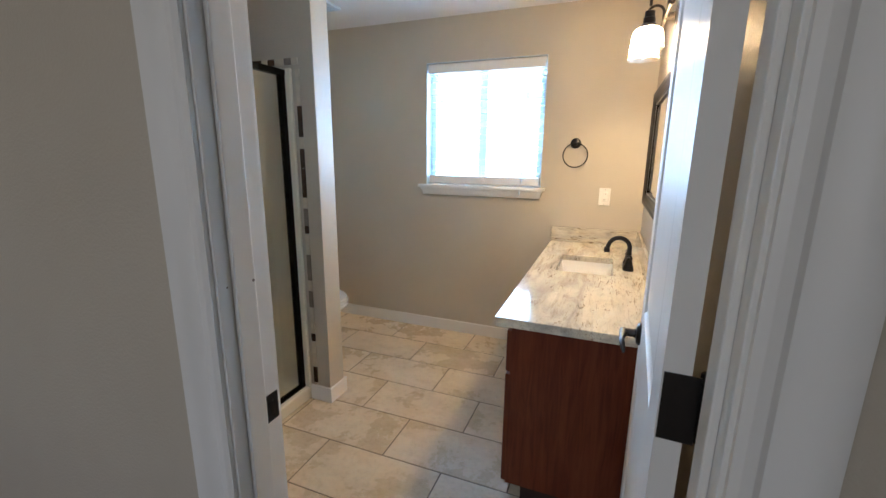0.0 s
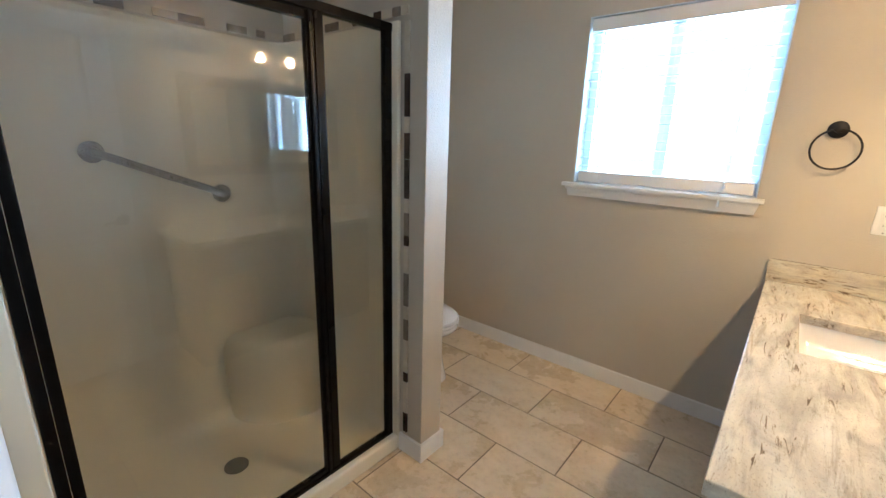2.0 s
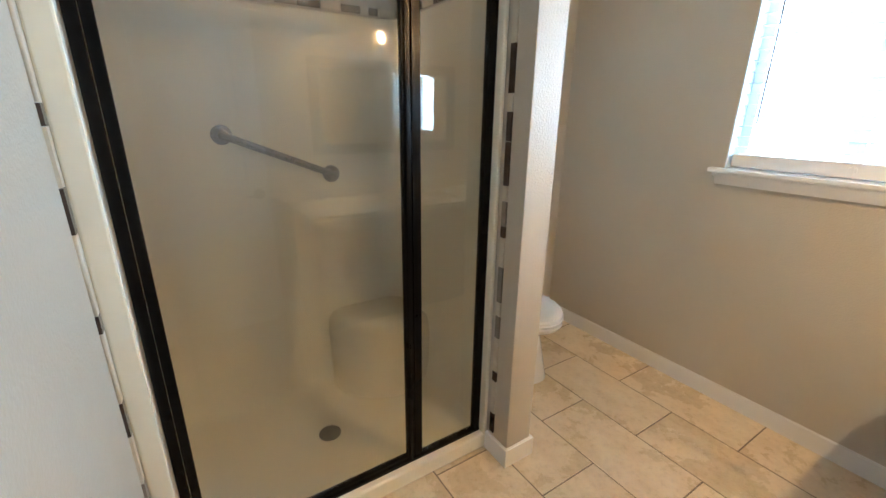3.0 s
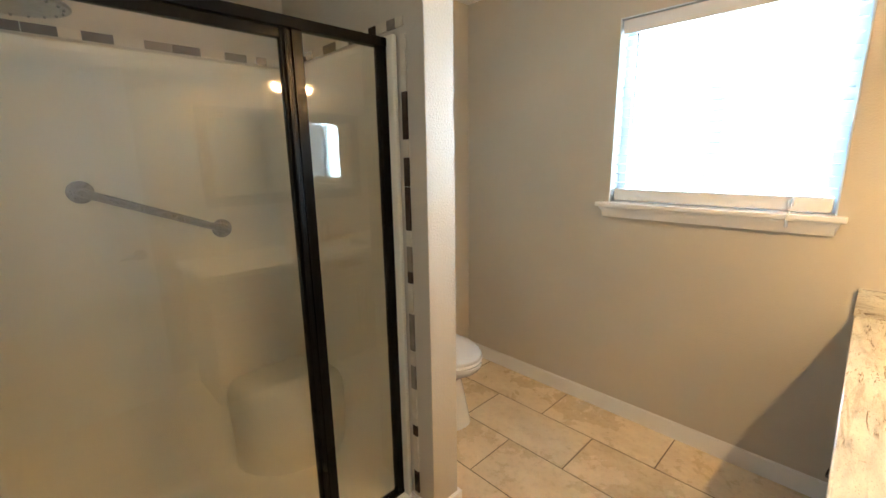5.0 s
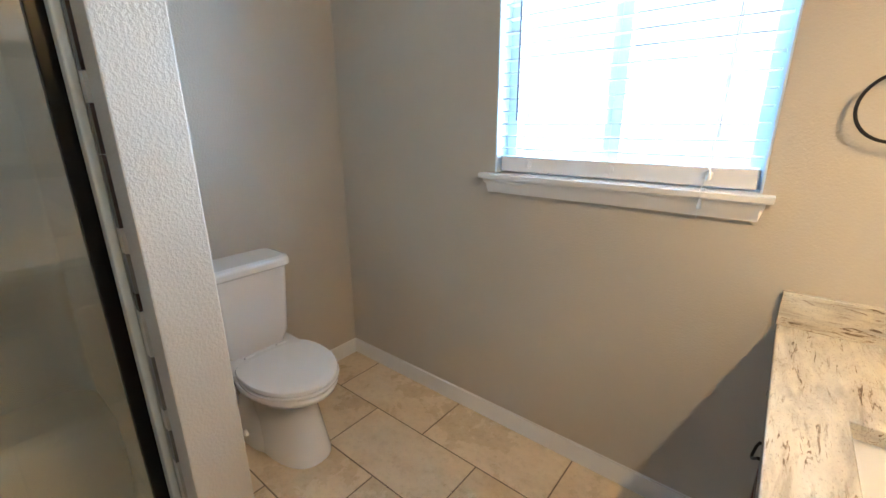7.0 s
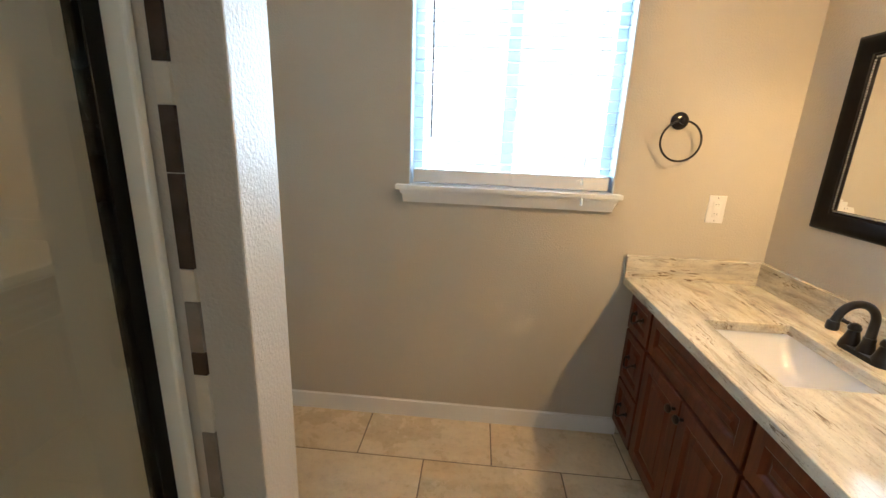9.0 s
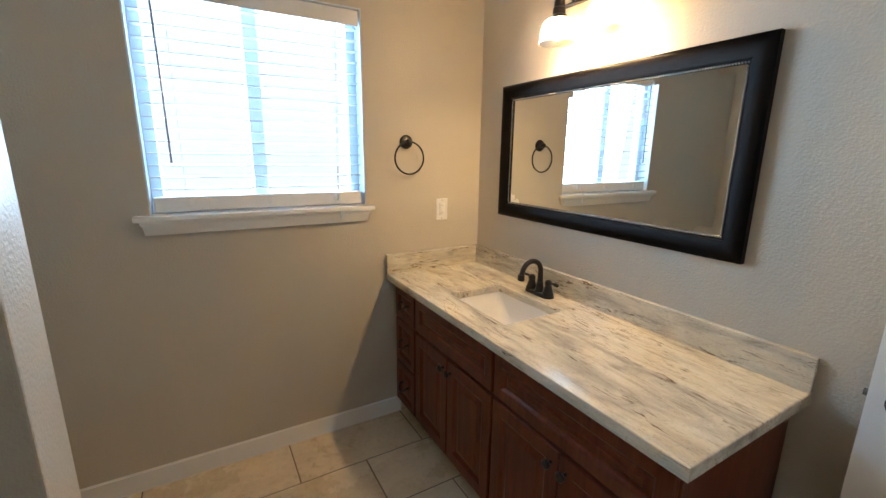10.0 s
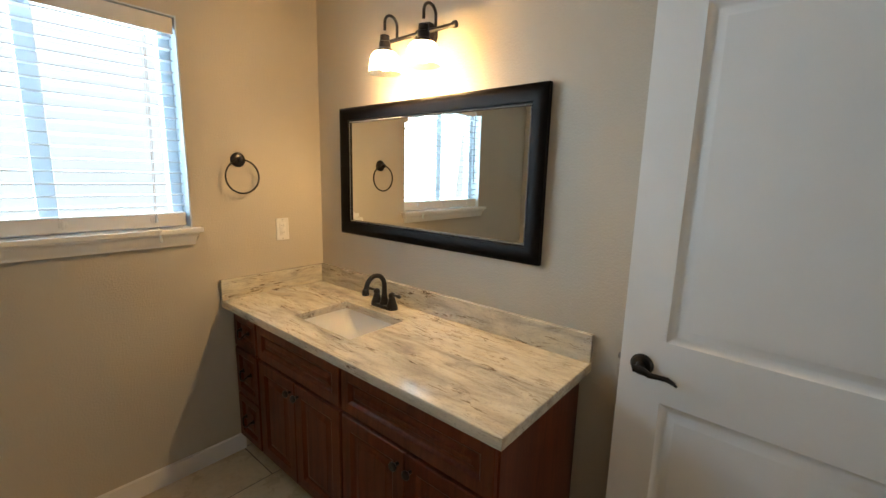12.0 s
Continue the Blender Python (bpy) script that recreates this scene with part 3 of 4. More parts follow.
glaze(piece("fixed_pane", boxes((SX - .003, SX + .003, FM + .030, F1 - .026, FZ0 + .012, FZ1)), SHOWER_GLASS, enc, "narrow fixed glass pane"), (1, 0, 0)).visible_shadow = False
leaf = piece("glass_door", boxes((SX - .003, SX + .003, F0 + .045, FM - .018, FZ0 + .030, FZ1 - .022)), SHOWER_GLASS, enc, "clear glass shower door")
glaze(leaf, (1, 0, 0)).visible_shadow = False
for y0, y1, z0, z1 in ((F0 + .028, F0 + .052, FZ0 + .018, FZ1 - .003), (FM - .030, FM + .001, FZ0 + .018, FZ1 - .003), (F0 + .052, FM - .030, FZ0 + .018, FZ0 + .036), (F0 + .052, FM - .030, FZ1 - .030, FZ1 - .003)):
    piece("door_rail", boxes((SX - .011, SX + .011, y0, y1, z0, z1), round_by=.002), BLACK_FRAME, leaf)
piece("pull_strip", boxes((SX + .011, SX + .020, FM - .022, FM - .012, FZ0 + .018, FZ1 - .003), round_by=.002), BLACK_FRAME, leaf)

bar = thing("grab_bar", (SB + .06, .90, 1.36), "brushed steel grab bar fixed at a slant", "grab bar")
ga, gb, gx = (SB + .024, .888, 1.347), (SB + .024, 1.330, 1.162), SB + .075
piece("rail", tube([(ga[0] + .003, ga[1], ga[2]), (gx - .015, ga[1] + .004, ga[2] - .002), (gx, ga[1] + .03, ga[2] - .013), (gx, gb[1] - .03, gb[2] + .013), (gx - .015, gb[1] - .004, gb[2] + .002), (gb[0] + .003, gb[1], gb[2])], .0155, 14), CHROME, bar)
for p in (ga, gb):
    piece("flange", lathe([(.040, 0), (.040, .006), (.030, .012), (.017, .014)], p, "x", 24), CHROME, bar)

head = thing("rain_shower_head", (-1.95, .80, 1.89), "round chrome rain shower head on a short arm", "shower head")
piece("head_plate", lathe([(.118, 0), (.122, .004), (.120, .010), (.045, .016), (.016, .032)], (-1.95, .803, 1.846), n=32), CHROME, head)
piece("arm", tube([(-1.95, .803, 1.87), (-1.95, .803, 1.945), (-1.95, .775, 1.975), (-1.95, .72, 1.985), (-1.95, DY1, 1.985)], .010, 12), CHROME, head)
for k in range(18):
    a = 2 * math.pi * k / 18
    piece("nozzle", lathe([(.004, 0), (.003, -.005)], (-1.95 + .105 * math.cos(a), .803 + .105 * math.sin(a), 1.847), n=6), WAND, head)


def trim_run(name, along, fixed, start, end, at, out, label, pale=(.04, .06, .09), cuts=()):
    """A line of narrow mixed glass and stone pieces along a wall. out: how the face looks."""
    run = tagged(new(name), label, "tile trim", kind="structure")
    rnd = random.Random(hash_of(name))
    p = start
    dark = True
    for q, m in cuts:
        lo, hi = sorted((fixed, fixed + out * .007))
        part("tile", boxes((at, at + .024, lo, hi, p, q - .002)), {"d": TRIM_DARK, "t": TRIM_TAUPE, "l": TRIM_LIGHT}[m], run)
        p = q
    while p < end - .01:
        n = min(rnd.choice((.045, .09, .10, .10)) if dark else rnd.choice(pale), end - p)
        q = p + n - .002
        mats = rnd.choice((TRIM_DARK, TRIM_DARK, TRIM_TAUPE)) if dark else TRIM_LIGHT
        lo, hi = sorted((fixed, fixed + out * .007))
        if along == "y":
            b = (lo, hi, p, q, at, at + .030)
        elif along == "x":
            b = (p, q, lo, hi, at, at + .030)
        else:
            b = (at, at + .024, lo, hi, p, q)
        part("tile", boxes(b), mats, run)
        p += n
        dark = rnd.random() < (.25 if dark else .80)
    return run


def hash_of(text):
    return sum(ord(c) * (i + 3) for i, c in enumerate(text))


TL = "strip of narrow brown and cream mosaic tiles"
trim_run("tile_trim_back", "y", WX, DY1, P0, ST + .012, 1, TL + " above the shower surround")
trim_run("tile_trim_north", "x", P0, WX + .01, -1.468, ST + .012, -1, TL + " above the shower surround")
trim_run("tile_trim_south", "x", DY1, WX + .01, -1.468, ST + .012, 1, TL + " above the shower surround")
trim_run("tile_trim_post_north", "z", P0, .095, 1.84, -1.494, -1, TL + " running down the wall", cuts=(
    (.109, "l"), (.209, "d"), (.370, "l"), (.417, "d"), (.576, "l"), (.674, "t"), (.735, "l"), (.883, "t"), (1.001, "l"), (1.045, "d"), (1.139, "t"), (1.196, "l"), (1.351, "d"), (1.451, "d"), (1.509, "l"), (1.664, "d"), (1.84, "l")))
trim_run("tile_trim_post_south", "z", DY1, .09, ST + .010, -1.494, 1, TL + " running down the wall", (.12, .15, .19))

# ---- toilet ----
TY = 2.256
loo = thing("toilet", (-2.0, TY, 0), "white porcelain two-piece toilet with its lid closed", "toilet")


def egg(xb, xf, half, z, n=40, power=2.0, back=None):
    """An egg outline in plan: xb back, xf front, half its width, back: how square its rear is."""
    out = []
    for i in range(n):
        a = 2 * math.pi * i / n
        c, s = math.cos(a), math.sin(a)
        mid = xb + (xf - xb) * .42
        rx = (xf - mid) if c > 0 else (mid - xb)
        e = 2 / (power if c > 0 or back is None else back)
        out.append((mid + rx * math.copysign(abs(c) ** e, c), TY + half * math.copysign(abs(s) ** e, s), z))
    return out


def rbox(x0, x1, y0, y1, z, r, n=6):
    out = []
    for cx, cy, a0 in ((x1 - r, y1 - r, 0), (x0 + r, y1 - r, 90), (x0 + r, y0 + r, 180), (x1 - r, y0 + r, 270)):
        out += [(cx + r * math.cos(radians(a0 + 90 * k / n)), cy + r * math.sin(radians(a0 + 90 * k / n)), z) for k in range(n + 1)]
    return out


piece("pedestal", loft([egg(-2.24, -1.768, .128, 0, power=2.5), egg(-2.24, -1.768, .128, .010, power=2.5), egg(-2.24, -1.778, .124, .05, power=2.4), egg(-2.23, -1.800, .114, .16, power=2.3), egg(-2.23, -1.822, .105, .262, power=2.2), egg(-2.23, -1.823, .106, .276), egg(-2.23, -1.805, .120, .292), egg(-2.22, -1.762, .152, .325), egg(-2.22, -1.722, .177, .350), egg(-2.22, -1.700, .188, .370), egg(-2.22, -1.694, .191, .385), egg(-2.22, -1.698, .188, .397)]), PORCELAIN, loo)
piece("trapway", loft([egg(-2.30, -1.93, .150, .0, power=2.4), egg(-2.30, -1.94, .150, .05, power=2.4), egg(-2.29, -1.98, .135, .16, power=2.4), egg(-2.28, -2.04, .10, .26, power=2.2)]), PORCELAIN, loo)
piece("rear_deck", loft([rbox(-2.30, -2.04, TY - .14, TY + .14, .29, .05), rbox(-2.305, -2.03, TY - .17, TY + .17, .36, .05), rbox(-2.305, -2.02, TY - .18, TY + .18, .40, .05), rbox(-2.30, -2.03, TY - .175, TY + .175, .412, .045)]), PORCELAIN, loo)
piece("seat", loft([egg(x0, x1, h, z, back=2.9) for x0, x1, h, z in ((-2.115, -1.706, .181, .399), (-2.12, -1.698, .188, .403), (-2.12, -1.696, .189, .412), (-2.115, -1.702, .184, .418))]), PORCELAIN, loo, "white plastic seat")
piece("lid", loft([egg(x0, x1, h, z, back=3.2) for x0, x1, h, z in ((-2.125, -1.708, .180, .421), (-2.13, -1.700, .187, .425), (-2.13, -1.700, .187, .434), (-2.127, -1.704, .183, .440), (-2.10, -1.74, .150, .443))]), PORCELAIN, loo, "white plastic lid")
for s in (-1, 1):
    piece("seat_hinge", lathe([(.012, -.022), (.014, -.018), (.014, .018), (.012, .022)], (-2.128, TY + s * .075, .432), "y", 12), PORCELAIN, loo)
piece("tank", loft([rbox(-2.305, -2.150, TY - 0.138, TY + 0.136, .385, .04), rbox(-2.308, -2.135, TY - 0.166, TY + 0.164, .45, .045), rbox(-2.312, -2.118, TY - 0.180, TY + 0.178, .74, .045), rbox(-2.312, -2.116, TY - 0.181, TY + 0.179, .775, .045)]), PORCELAIN, loo)
piece("tank_lid", loft([rbox(-2.314, -2.108, TY - 0.188, TY + 0.186, .776, .045), rbox(-2.316, -2.100, TY - 0.195, TY + 0.193, .785, .045), rbox(-2.316, -2.100, TY - 0.195, TY + 0.193, .808, .045), rbox(-2.312, -2.106, TY - 0.190, TY + 0.188, .820, .045), rbox(-2.30, -2.125, TY - 0.173, TY + 0.171, .826, .04)]), PORCELAIN, loo)
for s in (-1, 1):
    piece("bolt_cap", lathe([(.017, 0), (.016, s * .012), (.007, s * .018)], (-2.115, TY + s * .146, .07), "y", 12), PORCELAIN, loo)

for ob in loo.children:
    if not ob.name.startswith("tank"):
        ob.data.transform(Matrix.Translation((.042, 0, 0)) @ Matrix.Diagonal((1, 1, .95, 1)))

# ---- vanity cabinets ----
VX, VTOP, VN, VS = -.290, .800, NY - .003, 1.372
FRONT = .019


def cabinet_carcass(name, y0, y1, label, toe_end=False):
    c = thing(name, (0, (y0 + y1) / 2, 0), label, "cabinet", "vanity cabinets")
    low = .640 if name == "sink_cabinet" else VTOP
    shell = [(VX + .020, MX - .003, y0, y1, .100, low)]
    if low < VTOP:
        shell += [(VX + .020, VX + .040, y0, y1, low, VTOP), (MX - .02, MX - .003, y0, y1, low, VTOP)]
    piece("carcass", boxes(*shell), WOOD, c)
    # shade under the cabinet is painted into this board's colour
    piece("toe_kick", boxes((VX + .085, MX - .003, y0, y1, 0, .100)), SHADOW_GAP, c, "recessed toe kick, its shade put into a near-black colour")
    return c


def raised_front(y0, y1, z0, z1, rail=.052):
    """A framed front with a raised centre field."""
    bm = bmesh.new()
    f, k = VX, FRONT
    steps = [(0, k), (0, .003), (.003, 0), (rail - .004, 0), (rail, .002), (rail + .005, .009), (rail + .010, .0115), (rail + .015, .0115), (rail + .034, .0035), (rail + .037, .002)]
    wide = min(y1 - y0, z1 - z0) / 2
    steps = [(min(d, wide - .008), h) for d, h in steps]
    ring_panel(bm, inset_rings(y0, y1, z0, z1, steps), lambda u, w, h: (f + h, u, w))
    box(bm, f + k, f + k + .001, y0, y1, z0, z1)
    return bm


def round_knob(y, z, parent):
    piece("knob", lathe([(.006, .002), (.006, -.012), (.010, -.016), (.0155, -.021), (.0160, -.026), (.012, -.031), (.004, -.033)], (VX, y, z), "x", 18), BLACK, parent, "dark bronze round knob")


def bail_pull(y, z, parent):
    pull = piece("pull", lathe([(.011, .001), (.011, -.003), (.006, -.005), (.005, -.018)], (VX, y + .038, z + .012), "x", 14), BLACK, parent, "dark bronze drop pull")
    piece("post", lathe([(.011, .001), (.011, -.003), (.006, -.005), (.005, -.018)], (VX, y - .038, z + .012), "x", 14), BLACK, pull)
    piece("bail", tube([(VX - .016, y - .038, z + .012)] + [(VX - .018 - .010 * math.sin(math.pi * k / 8), y - .038 + .076 * k / 8, z + .012 - .030 * math.sin(math.pi * k / 8)) for k in range(1, 8)] + [(VX - .016, y + .038, z + .012)], .0042, 8), BLACK, pull)


G = .007
U1, U2 = 2.70, 2.055
dr = cabinet_carcass("drawer_cabinet", U1, VN, "cherry-stained vanity unit with three small drawers")
for z0, z1 in ((.600, .770), (.348, .592), (.104, .340)):
    f = piece("drawer_front", raised_front(U1 + G, VN - .022, z0, z1, .038), WOOD, dr)
    bail_pull((U1 + VN - .02) / 2, (z0 + z1) / 2, f)
for nm, y0, y1, split, lab in (("sink_cabinet", U2, U1, 2.380, "cherry-stained sink base cabinet with two raised-panel doors"), ("base_cabinet", VS, U2, 1.715, "cherry-stained base cabinet with two raised-panel doors and a wide drawer")):
    c = cabinet_carcass(nm, y0, y1, lab)
    piece("drawer_front", raised_front(y0 + G, y1 - G, .600, .770, .046), WOOD, c)
    for a, e, ky in ((y0 + G, split - .002, split - .030), (split + .002, y1 - G, split + .030)):
        d = piece("door", raised_front(a, e, .104, .586, .055), WOOD, c)
        round_knob(ky, .535, d)

# ---- countertop, sink, faucet ----
CX0, CX1, C0, C1, CZ0, CZ1 = -.332, MX - .002, 1.335, NY - .002, .800, .835
K0, K1, L0, L1 = -.203, .084, 2.104, 2.510
top = thing("countertop", (-.04, 2.1, CZ0), "polished cream granite countertop with brown streaks and a backsplash", "countertop")


def counter_slab():
    bm = bmesh.new()
    def loop(z, x0, x1, y0, y1):
        return [bm.verts.new(p) for p in ((x0, y0, z), (x1, y0, z), (x1, y1, z), (x0, y1, z))]
    e = .004
    rows = [loop(CZ0, K0, K1, L0, L1), loop(CZ0, CX0, CX1, C0, C1), loop(CZ1 - e, CX0, CX1, C0, C1), loop(CZ1 - e * .3, CX0 + e * .3, CX1, C0 + e * .3, C1), loop(CZ1, CX0 + e, CX1, C0 + e, C1), loop(CZ1, K0 - .002, K1 + .002, L0 - .002, L1 + .002), loop(CZ1 - .002, K0, K1, L0, L1), loop(CZ0, K0, K1, L0, L1)]
    for a, b in zip(rows, rows[1:]):
        for i in range(4):
            bm.faces.new((a[i], a[(i + 1) % 4], b[(i + 1) % 4], b[i]))
    bmesh.ops.remove_doubles(bm, verts=bm.verts[:], dist=1e-6)
    bmesh.ops.recalc_face_normals(bm, faces=bm.faces[:])
    return bm


piece("slab", counter_slab(), GRANITE, top)
piece("backsplash", boxes((MX - .022, MX - .002, C0, C1, CZ1 + .0005, .938), round_by=.002), GRANITE, top)
piece("side_splash", boxes((-.335, MX - .0225, NY - .022, NY - .002, CZ1 + .0005, .938), round_by=.002), GRANITE_ACROSS, top)

basin = thing("sink_basin", (-.06, 2.31, .68), "white rectangular undermount porcelain sink", "sink")


def basin_mesh():
    rings = []
    for z, dx0, dx1, dy, r in ((CZ0 - .001, -.02, -.02, -.02, .02), (CZ0 - .0012, -.004, -.004, -.004, .02), (CZ0 - .03, .002, .002, .006, .025), (.715, .02, .012, .060, .035), (.690, .04, .03, .100, .05), (.682, .08, .06, .135, .05)):
        rings.append(rbox(K0 + dx0, K1 - dx1, L0 + dy, L1 - dy, z, r))
    rings.append(rbox(K0 + .12, K1 - .10, L0 + .18, L1 - .18, .679, .024))
    return loft(rings, cap=False)


bm = basin_mesh()
low = sorted(bm.verts, key=lambda v: v.co.z)[:28]
bm.faces.new(sorted(low, key=lambda v: math.atan2(v.co.y - 2.312, v.co.x + .07)))
piece("bowl", bm, PORCELAIN, basin)
piece("drain", lathe([(.022, 0), (.022, .003), (.018, .004), (.016, .001), (.006, .001)], (-.055, 2.312, .6795), n=20), BLACK, basin, "dark bronze drain")
piece("overflow", boxes((K0 + .0065, K0 + .0085, 2.295, 2.330, .772, .780), round_by=.0008), BLACK, basin)

fau = thing("faucet", (.160, 2.312, CZ1), "oil-rubbed bronze centerset faucet with two levers", "faucet")
FX, FY = .158, 2.312
piece("base_plate", loft([rbox(FX - .028, FX + .028, FY - .082, FY + .082, CZ1, .027), rbox(FX - .028, FX + .028, FY - .082, FY + .082, CZ1 + .008, .027), rbox(FX - .024, FX + .024, FY - .078, FY + .078, CZ1 + .015, .023)]), BLACK, fau)
piece("spout_base", lathe([(.024, .010), (.024, .018), (.019, .030), (.0155, .050), (.0165, .054), (.0150, .060)], (FX, FY, CZ1), n=20), BLACK, fau)
piece("spout", tube([(FX, FY, CZ1 + .055), (FX, FY, CZ1 + .085), (FX, FY, CZ1 + .106)] + arc((FX - .054, FY, CZ1 + .108), .054, 8, 168, "xz", 16) + [(FX - .112, FY, CZ1 + .103)], [.0135, .0125, .0120] + [.0118] * 17 + [.0125], 16), BLACK, fau)
piece("aerator", lathe([(.0130, .014), (.0155, .010), (.0170, -.008), (.0150, -.014), (.010, -.015)], (FX - .1135, FY, CZ1 + .094), n=16), BLACK, fau)
for s in (-1, 1):
    y = FY + s * .054
    hub = piece("handle_hub", lathe([(.027, .010), (.0265, .018), (.021, .032), (.0165, .050), (.0145, .058), (.0175, .062), (.0175, .068), (.0130, .078), (.005, .082)], (FX, y, CZ1), n=20), BLACK, fau)
    piece("lever", tube([(FX, y, CZ1 + .070), (FX - .003, y + s * .018, CZ1 + .072), (FX - .005, y + s * .036, CZ1 + .073), (FX - .006, y + s * .050, CZ1 + .073), (FX - .006, y + s * .060, CZ1 + .072), (FX - .006, y + s * .064, CZ1 + .072)], [.0075, .0065, .0065, .0095, .0085, .004], 12), BLACK, hub)

# ---- mirror ----
mir = thing("wall_mirror", (MX - .02, 2.157, 1.465), "dark espresso framed rectangular mirror with silver beading", "mirror")
M0, M1, N0, N1 = 1.553, 2.734, 1.146, 1.790
bm = bmesh.new()
steps = [(0, .0), (0, .022), (.004, .027), (.012, .030), (.030, .028), (.052, .021), (.060, .019), (.062, .015), (.072, .013), (.074, .006)]
rows = inset_rings(M0, M1, N0, N1, steps)
vs = [[bm.verts.new((MX - .001 - h, u, w)) for u, w in ((y0, z0), (y1, z0), (y1, z1), (y0, z1))] for y0, y1, z0, z1, h in rows]
for a, b in zip(vs, vs[1:]):
    for i in range(4):
        bm.faces.new((a[i], a[(i + 1) % 4], b[(i + 1) % 4], b[i]))
bm.faces.new(vs[0][::-1])
bmesh.ops.recalc_face_normals(bm, faces=bm.faces[:])
piece("frame", bm, MIRROR_FRAME, mir)
bm = bmesh.new()
ring_panel(bm, inset_rings(M0 + .074, M1 - .074, N0 + .074, N1 - .074, [(0, .0065), (.020, .0078), (.0202, .0078)]), lambda u, w, h: (MX - .001 - h, u, w))
bmesh.ops.recalc_face_normals(bm, faces=bm.faces[:])
piece("glass", bm, MIRROR, mir, "bevelled mirror glass")
bm = bmesh.new()
b0, b1, c0, c1 = M0 + .070, M1 - .070, N0 + .070, N1 - .070
span = .0085
spots = [(b0 + span * i, z) for z in (c0, c1) for i in range(int((b1 - b0) / span) + 1)] + [(y, c0 + span * i) for y in (b0, b1) for i in range(1, int((c1 - c0) / span))]
for y, z in spots:
    bmesh.ops.create_icosphere(bm, subdivisions=1, radius=.0036, matrix=Matrix.Translation((MX - .0145, y, z)))
piece("beading", bm, BEAD, mir, "thin line of silver beads")

# ---- vanity light ----
lit = thing("vanity_light", (MX - .03, 2.145, 2.035), "bronze two-lamp bath light with ribbed frosted glass shades, lit", "wall lamp")
BZ, BX, LX = 2.035, .192, .122
piece("wall_plate", lathe([(.060, 0), (.060, -.010), (.052, -.018), (.018, -.022), (.014, -.062)], (MX, 2.145, BZ), "x", 28), BLACK, lit)
piece("bar", tube([(BX, 1.950, BZ), (BX, 2.34, BZ)], .0085, 12), BLACK, lit)
for y in (1.948, 2.342):
    piece("finial", lathe([(.006, -.012), (.013, -.008), (.0145, 0), (.013, .008), (.006, .012)], (BX, y, BZ), "y", 14), BLACK, lit)
for y in (2.046, 2.268):
    piece("gooseneck", tube([(BX, y, BZ)] + [(BX, y, BZ + .045)] + arc(((BX + LX) / 2, y, BZ + .050), (BX - LX) / 2, 0, 180, "xz", 12) + [(LX, y, BZ + .020)], .0062, 10), BLACK, lit)
    piece("lamp_holder", lathe([(.012, .040), (.020, .036), (.021, .012), (.024, .010), (.025, -.012), (.036, -.022), (.038, -.034), (.030, -.036)], (LX, y, 1.998), n=20), BLACK, lit)
    rings = []
    for r, z in ((.030, 1.972), (.046, 1.966), (.058, 1.950), (.063, 1.930), (.064, 1.904), (.067, 1.890), (.069, 1.884)):
        rings.append([(LX + (r + .0012 * (k % 2)) * math.cos(2 * math.pi * k / 40), y + (r + .0012 * (k % 2)) * math.sin(2 * math.pi * k / 40), z) for k in range(40)])
    sh = piece("shade", loft(rings, cap=False), SHADE, lit, "ribbed frosted glass bell shade")
    piece("bulb", lathe([(.008, .032), (.018, .022), (.027, .004), (.028, -.010), (.020, -.024), (.006, -.030)], (LX, y, 1.926), n=14), GLOW, lit, "lit warm bulb")

# ---- small wall fittings ----
ring = thing("towel_ring", (-.212, NY, 1.515), "dark bronze towel ring on a round plate", "towel ring")
piece("plate", lathe([(.035, 0), (.035, -.006), (.028, -.012), (.010, -.014), (.009, -.026), (.014, -.030), (.014, -.042), (.008, -.046)], (-.212, NY, 1.515), "y", 24), BLACK, ring)
piece("ring", tube([(-.208 + .080 * math.sin(2 * math.pi * k / 40), NY - .036, 1.435 + .080 * math.cos(2 * math.pi * k / 40)) for k in range(40)], .0042, 8, closed=True), BLACK, ring)

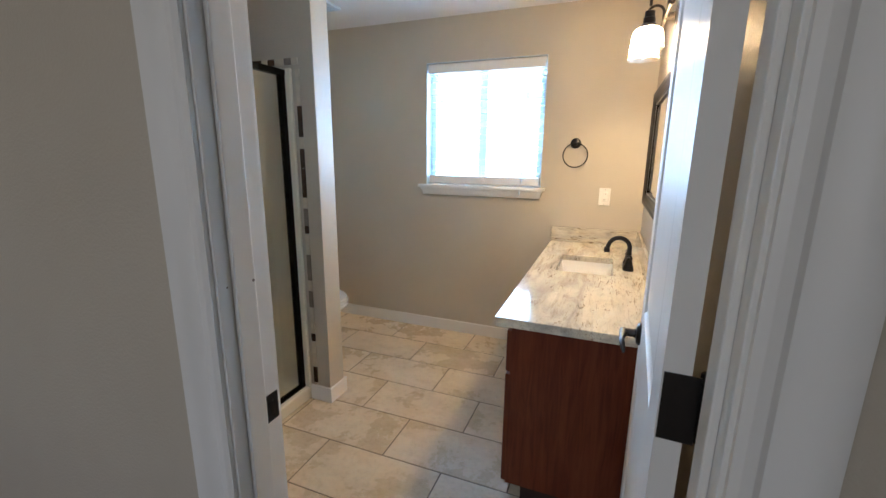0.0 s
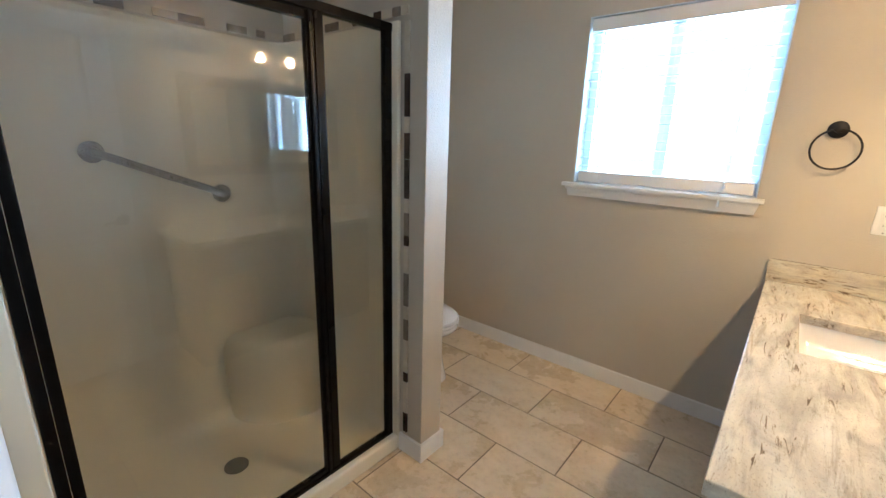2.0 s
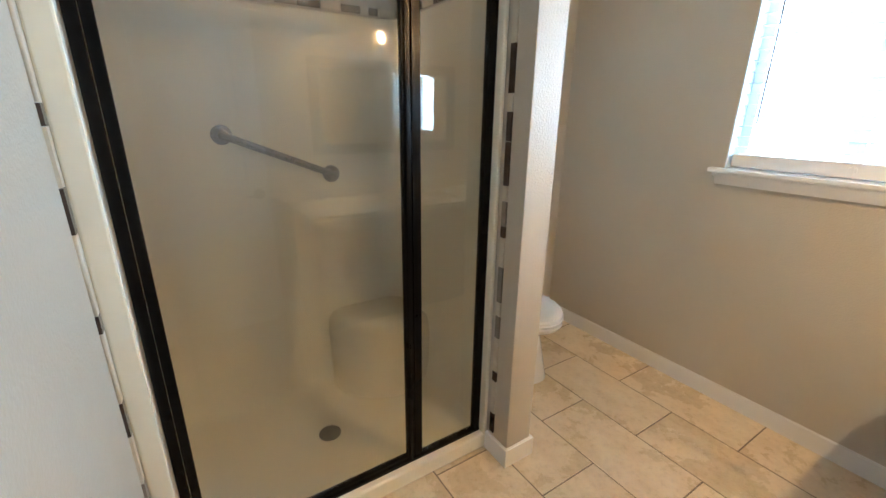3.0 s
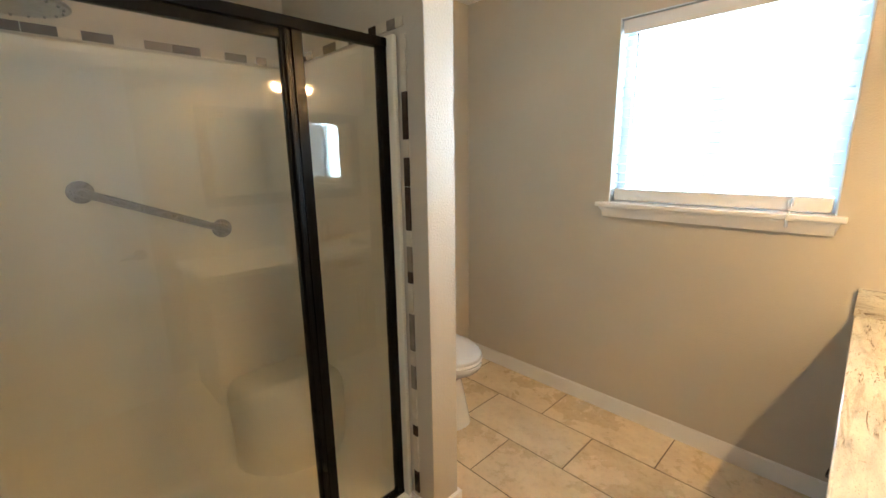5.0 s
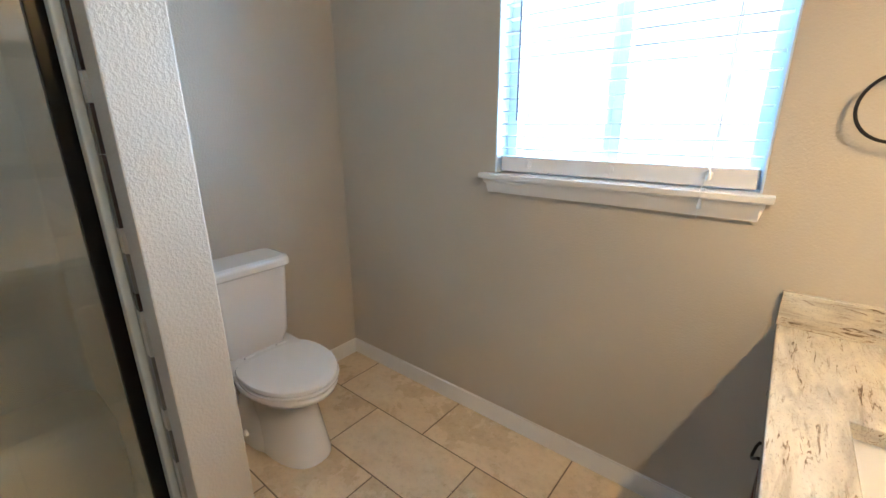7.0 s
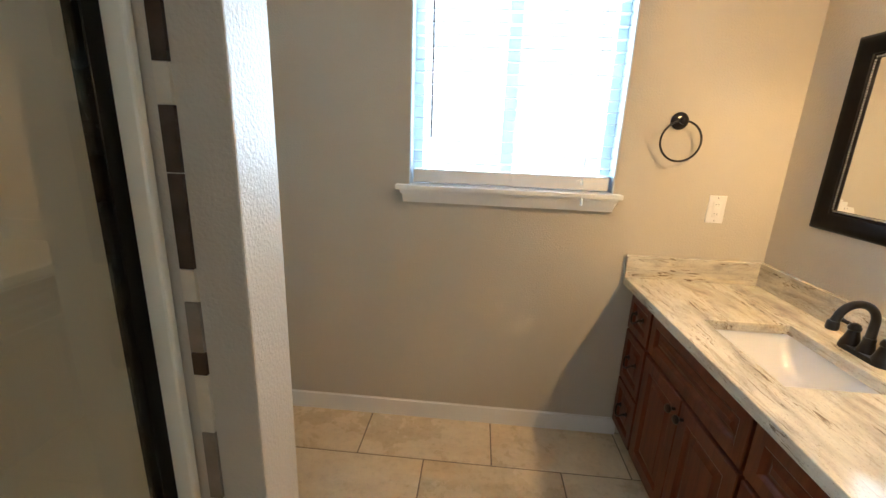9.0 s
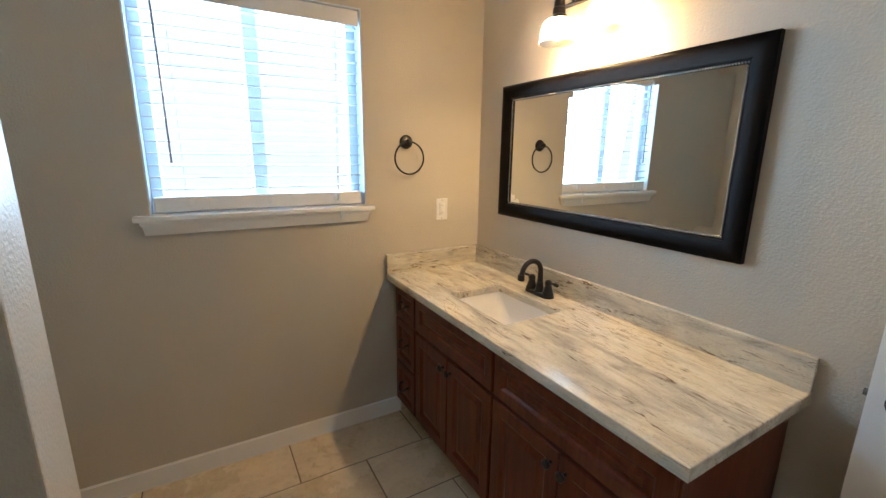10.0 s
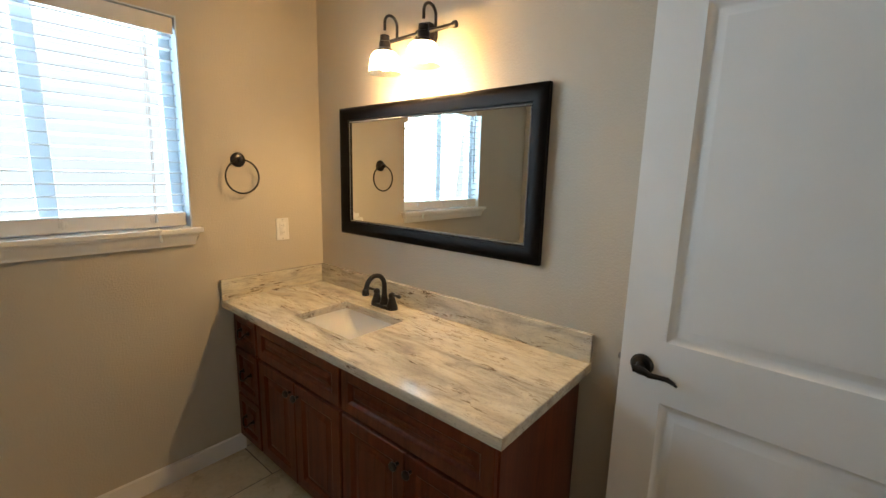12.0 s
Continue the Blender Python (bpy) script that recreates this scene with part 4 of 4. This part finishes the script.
sw = thing("wall_outlet", (.002, NY, 1.160), "white rectangular outlet with a cover plate", "outlet")
piece("cover_plate", boxes((-.034, .038, NY - .006, NY, 1.101, 1.219), round_by=.0025), PLASTIC, sw)
piece("face", boxes((-.015, .019, NY - .0085, NY - .0055, 1.126, 1.194), round_by=.001), PLASTIC, sw)
piece("button", boxes((-.008, .012, NY - .0100, NY - .0082, 1.1615, 1.1665), round_by=.0006), PLASTIC, sw)
piece("button", boxes((-.008, .012, NY - .0100, NY - .0082, 1.1535, 1.1585), round_by=.0006), PLASTIC, sw)
for z in (1.180, 1.141):
    for x in (-.0045, .0065):
        piece("slot", boxes((x, x + .002, NY - .0088, NY - .0083, z - .004, z + .004)), WAND, sw)
for z in (1.209, 1.111):
    piece("screw", lathe([(.0028, 0), (.0026, -.0008), (.0010, -.0012)], (.002, NY - .006, z), "y", 8), BEAD, sw)

fan = thing("exhaust_fan", (-1.92, 2.40, H), "white square ceiling exhaust fan grille", "vent")
piece("cover", boxes((-2.06, -1.78, 2.26, 2.54, H - .018, H), round_by=.006), VINYL_SKY_TINT, fan)
for k in range(9):
    y = 2.29 + .0275 * k
    piece("louvre", boxes((-2.03, -1.81, y, y + .012, H - .024, H - .018)), VINYL_SKY_TINT, fan)

# ---- floor tiles, laid in half bond ----
PITCH, LONG, Y0, X0 = .307, .614, 2.654, -.883
tile_meshes = {}


def tile_mesh(w, d):
    key = (round(w, 3), round(d, 3))
    if key not in tile_meshes:
        me = bpy.data.meshes.new("tile")
        bm = bmesh.new()
        g, c = .0030, .0018
        rows = []
        for e, z in ((g, -.008), (g, -.0016), (g + c * .4, -.0004), (g + c, 0)):
            rows.append([(-w / 2 + e, -d / 2 + e, z), (w / 2 - e, -d / 2 + e, z), (w / 2 - e, d / 2 - e, z), (-w / 2 + e, d / 2 - e, z)])
        loft(rows, bm=bm)
        bm.to_mesh(me)
        bm.free()
        me.materials.append(TILE)
        tile_meshes[key] = me
    return tile_meshes[key]


rnd = random.Random(5)
for row in range(-8, 1):
    y0, y1 = Y0 + PITCH * row, Y0 + PITCH * (row + 1)
    ya, yb = max(y0, DY0), min(y1, NY)
    left = WX if y1 > P1 else SX
    shift = 0 if row % 2 == 0 else LONG / 2
    for k in range(-4, 4):
        x0 = X0 + shift + LONG * k
        xa, xb = max(x0, left), min(x0 + LONG, MX)
        if xb - xa < .02 or yb - ya < .02:
            continue
        ob = new("tile", tile_mesh(xb - xa, yb - ya))
        ob.location = ((xa + xb) / 2, (ya + yb) / 2, rnd.uniform(-.0004, .0004))
        ob.parent = floor
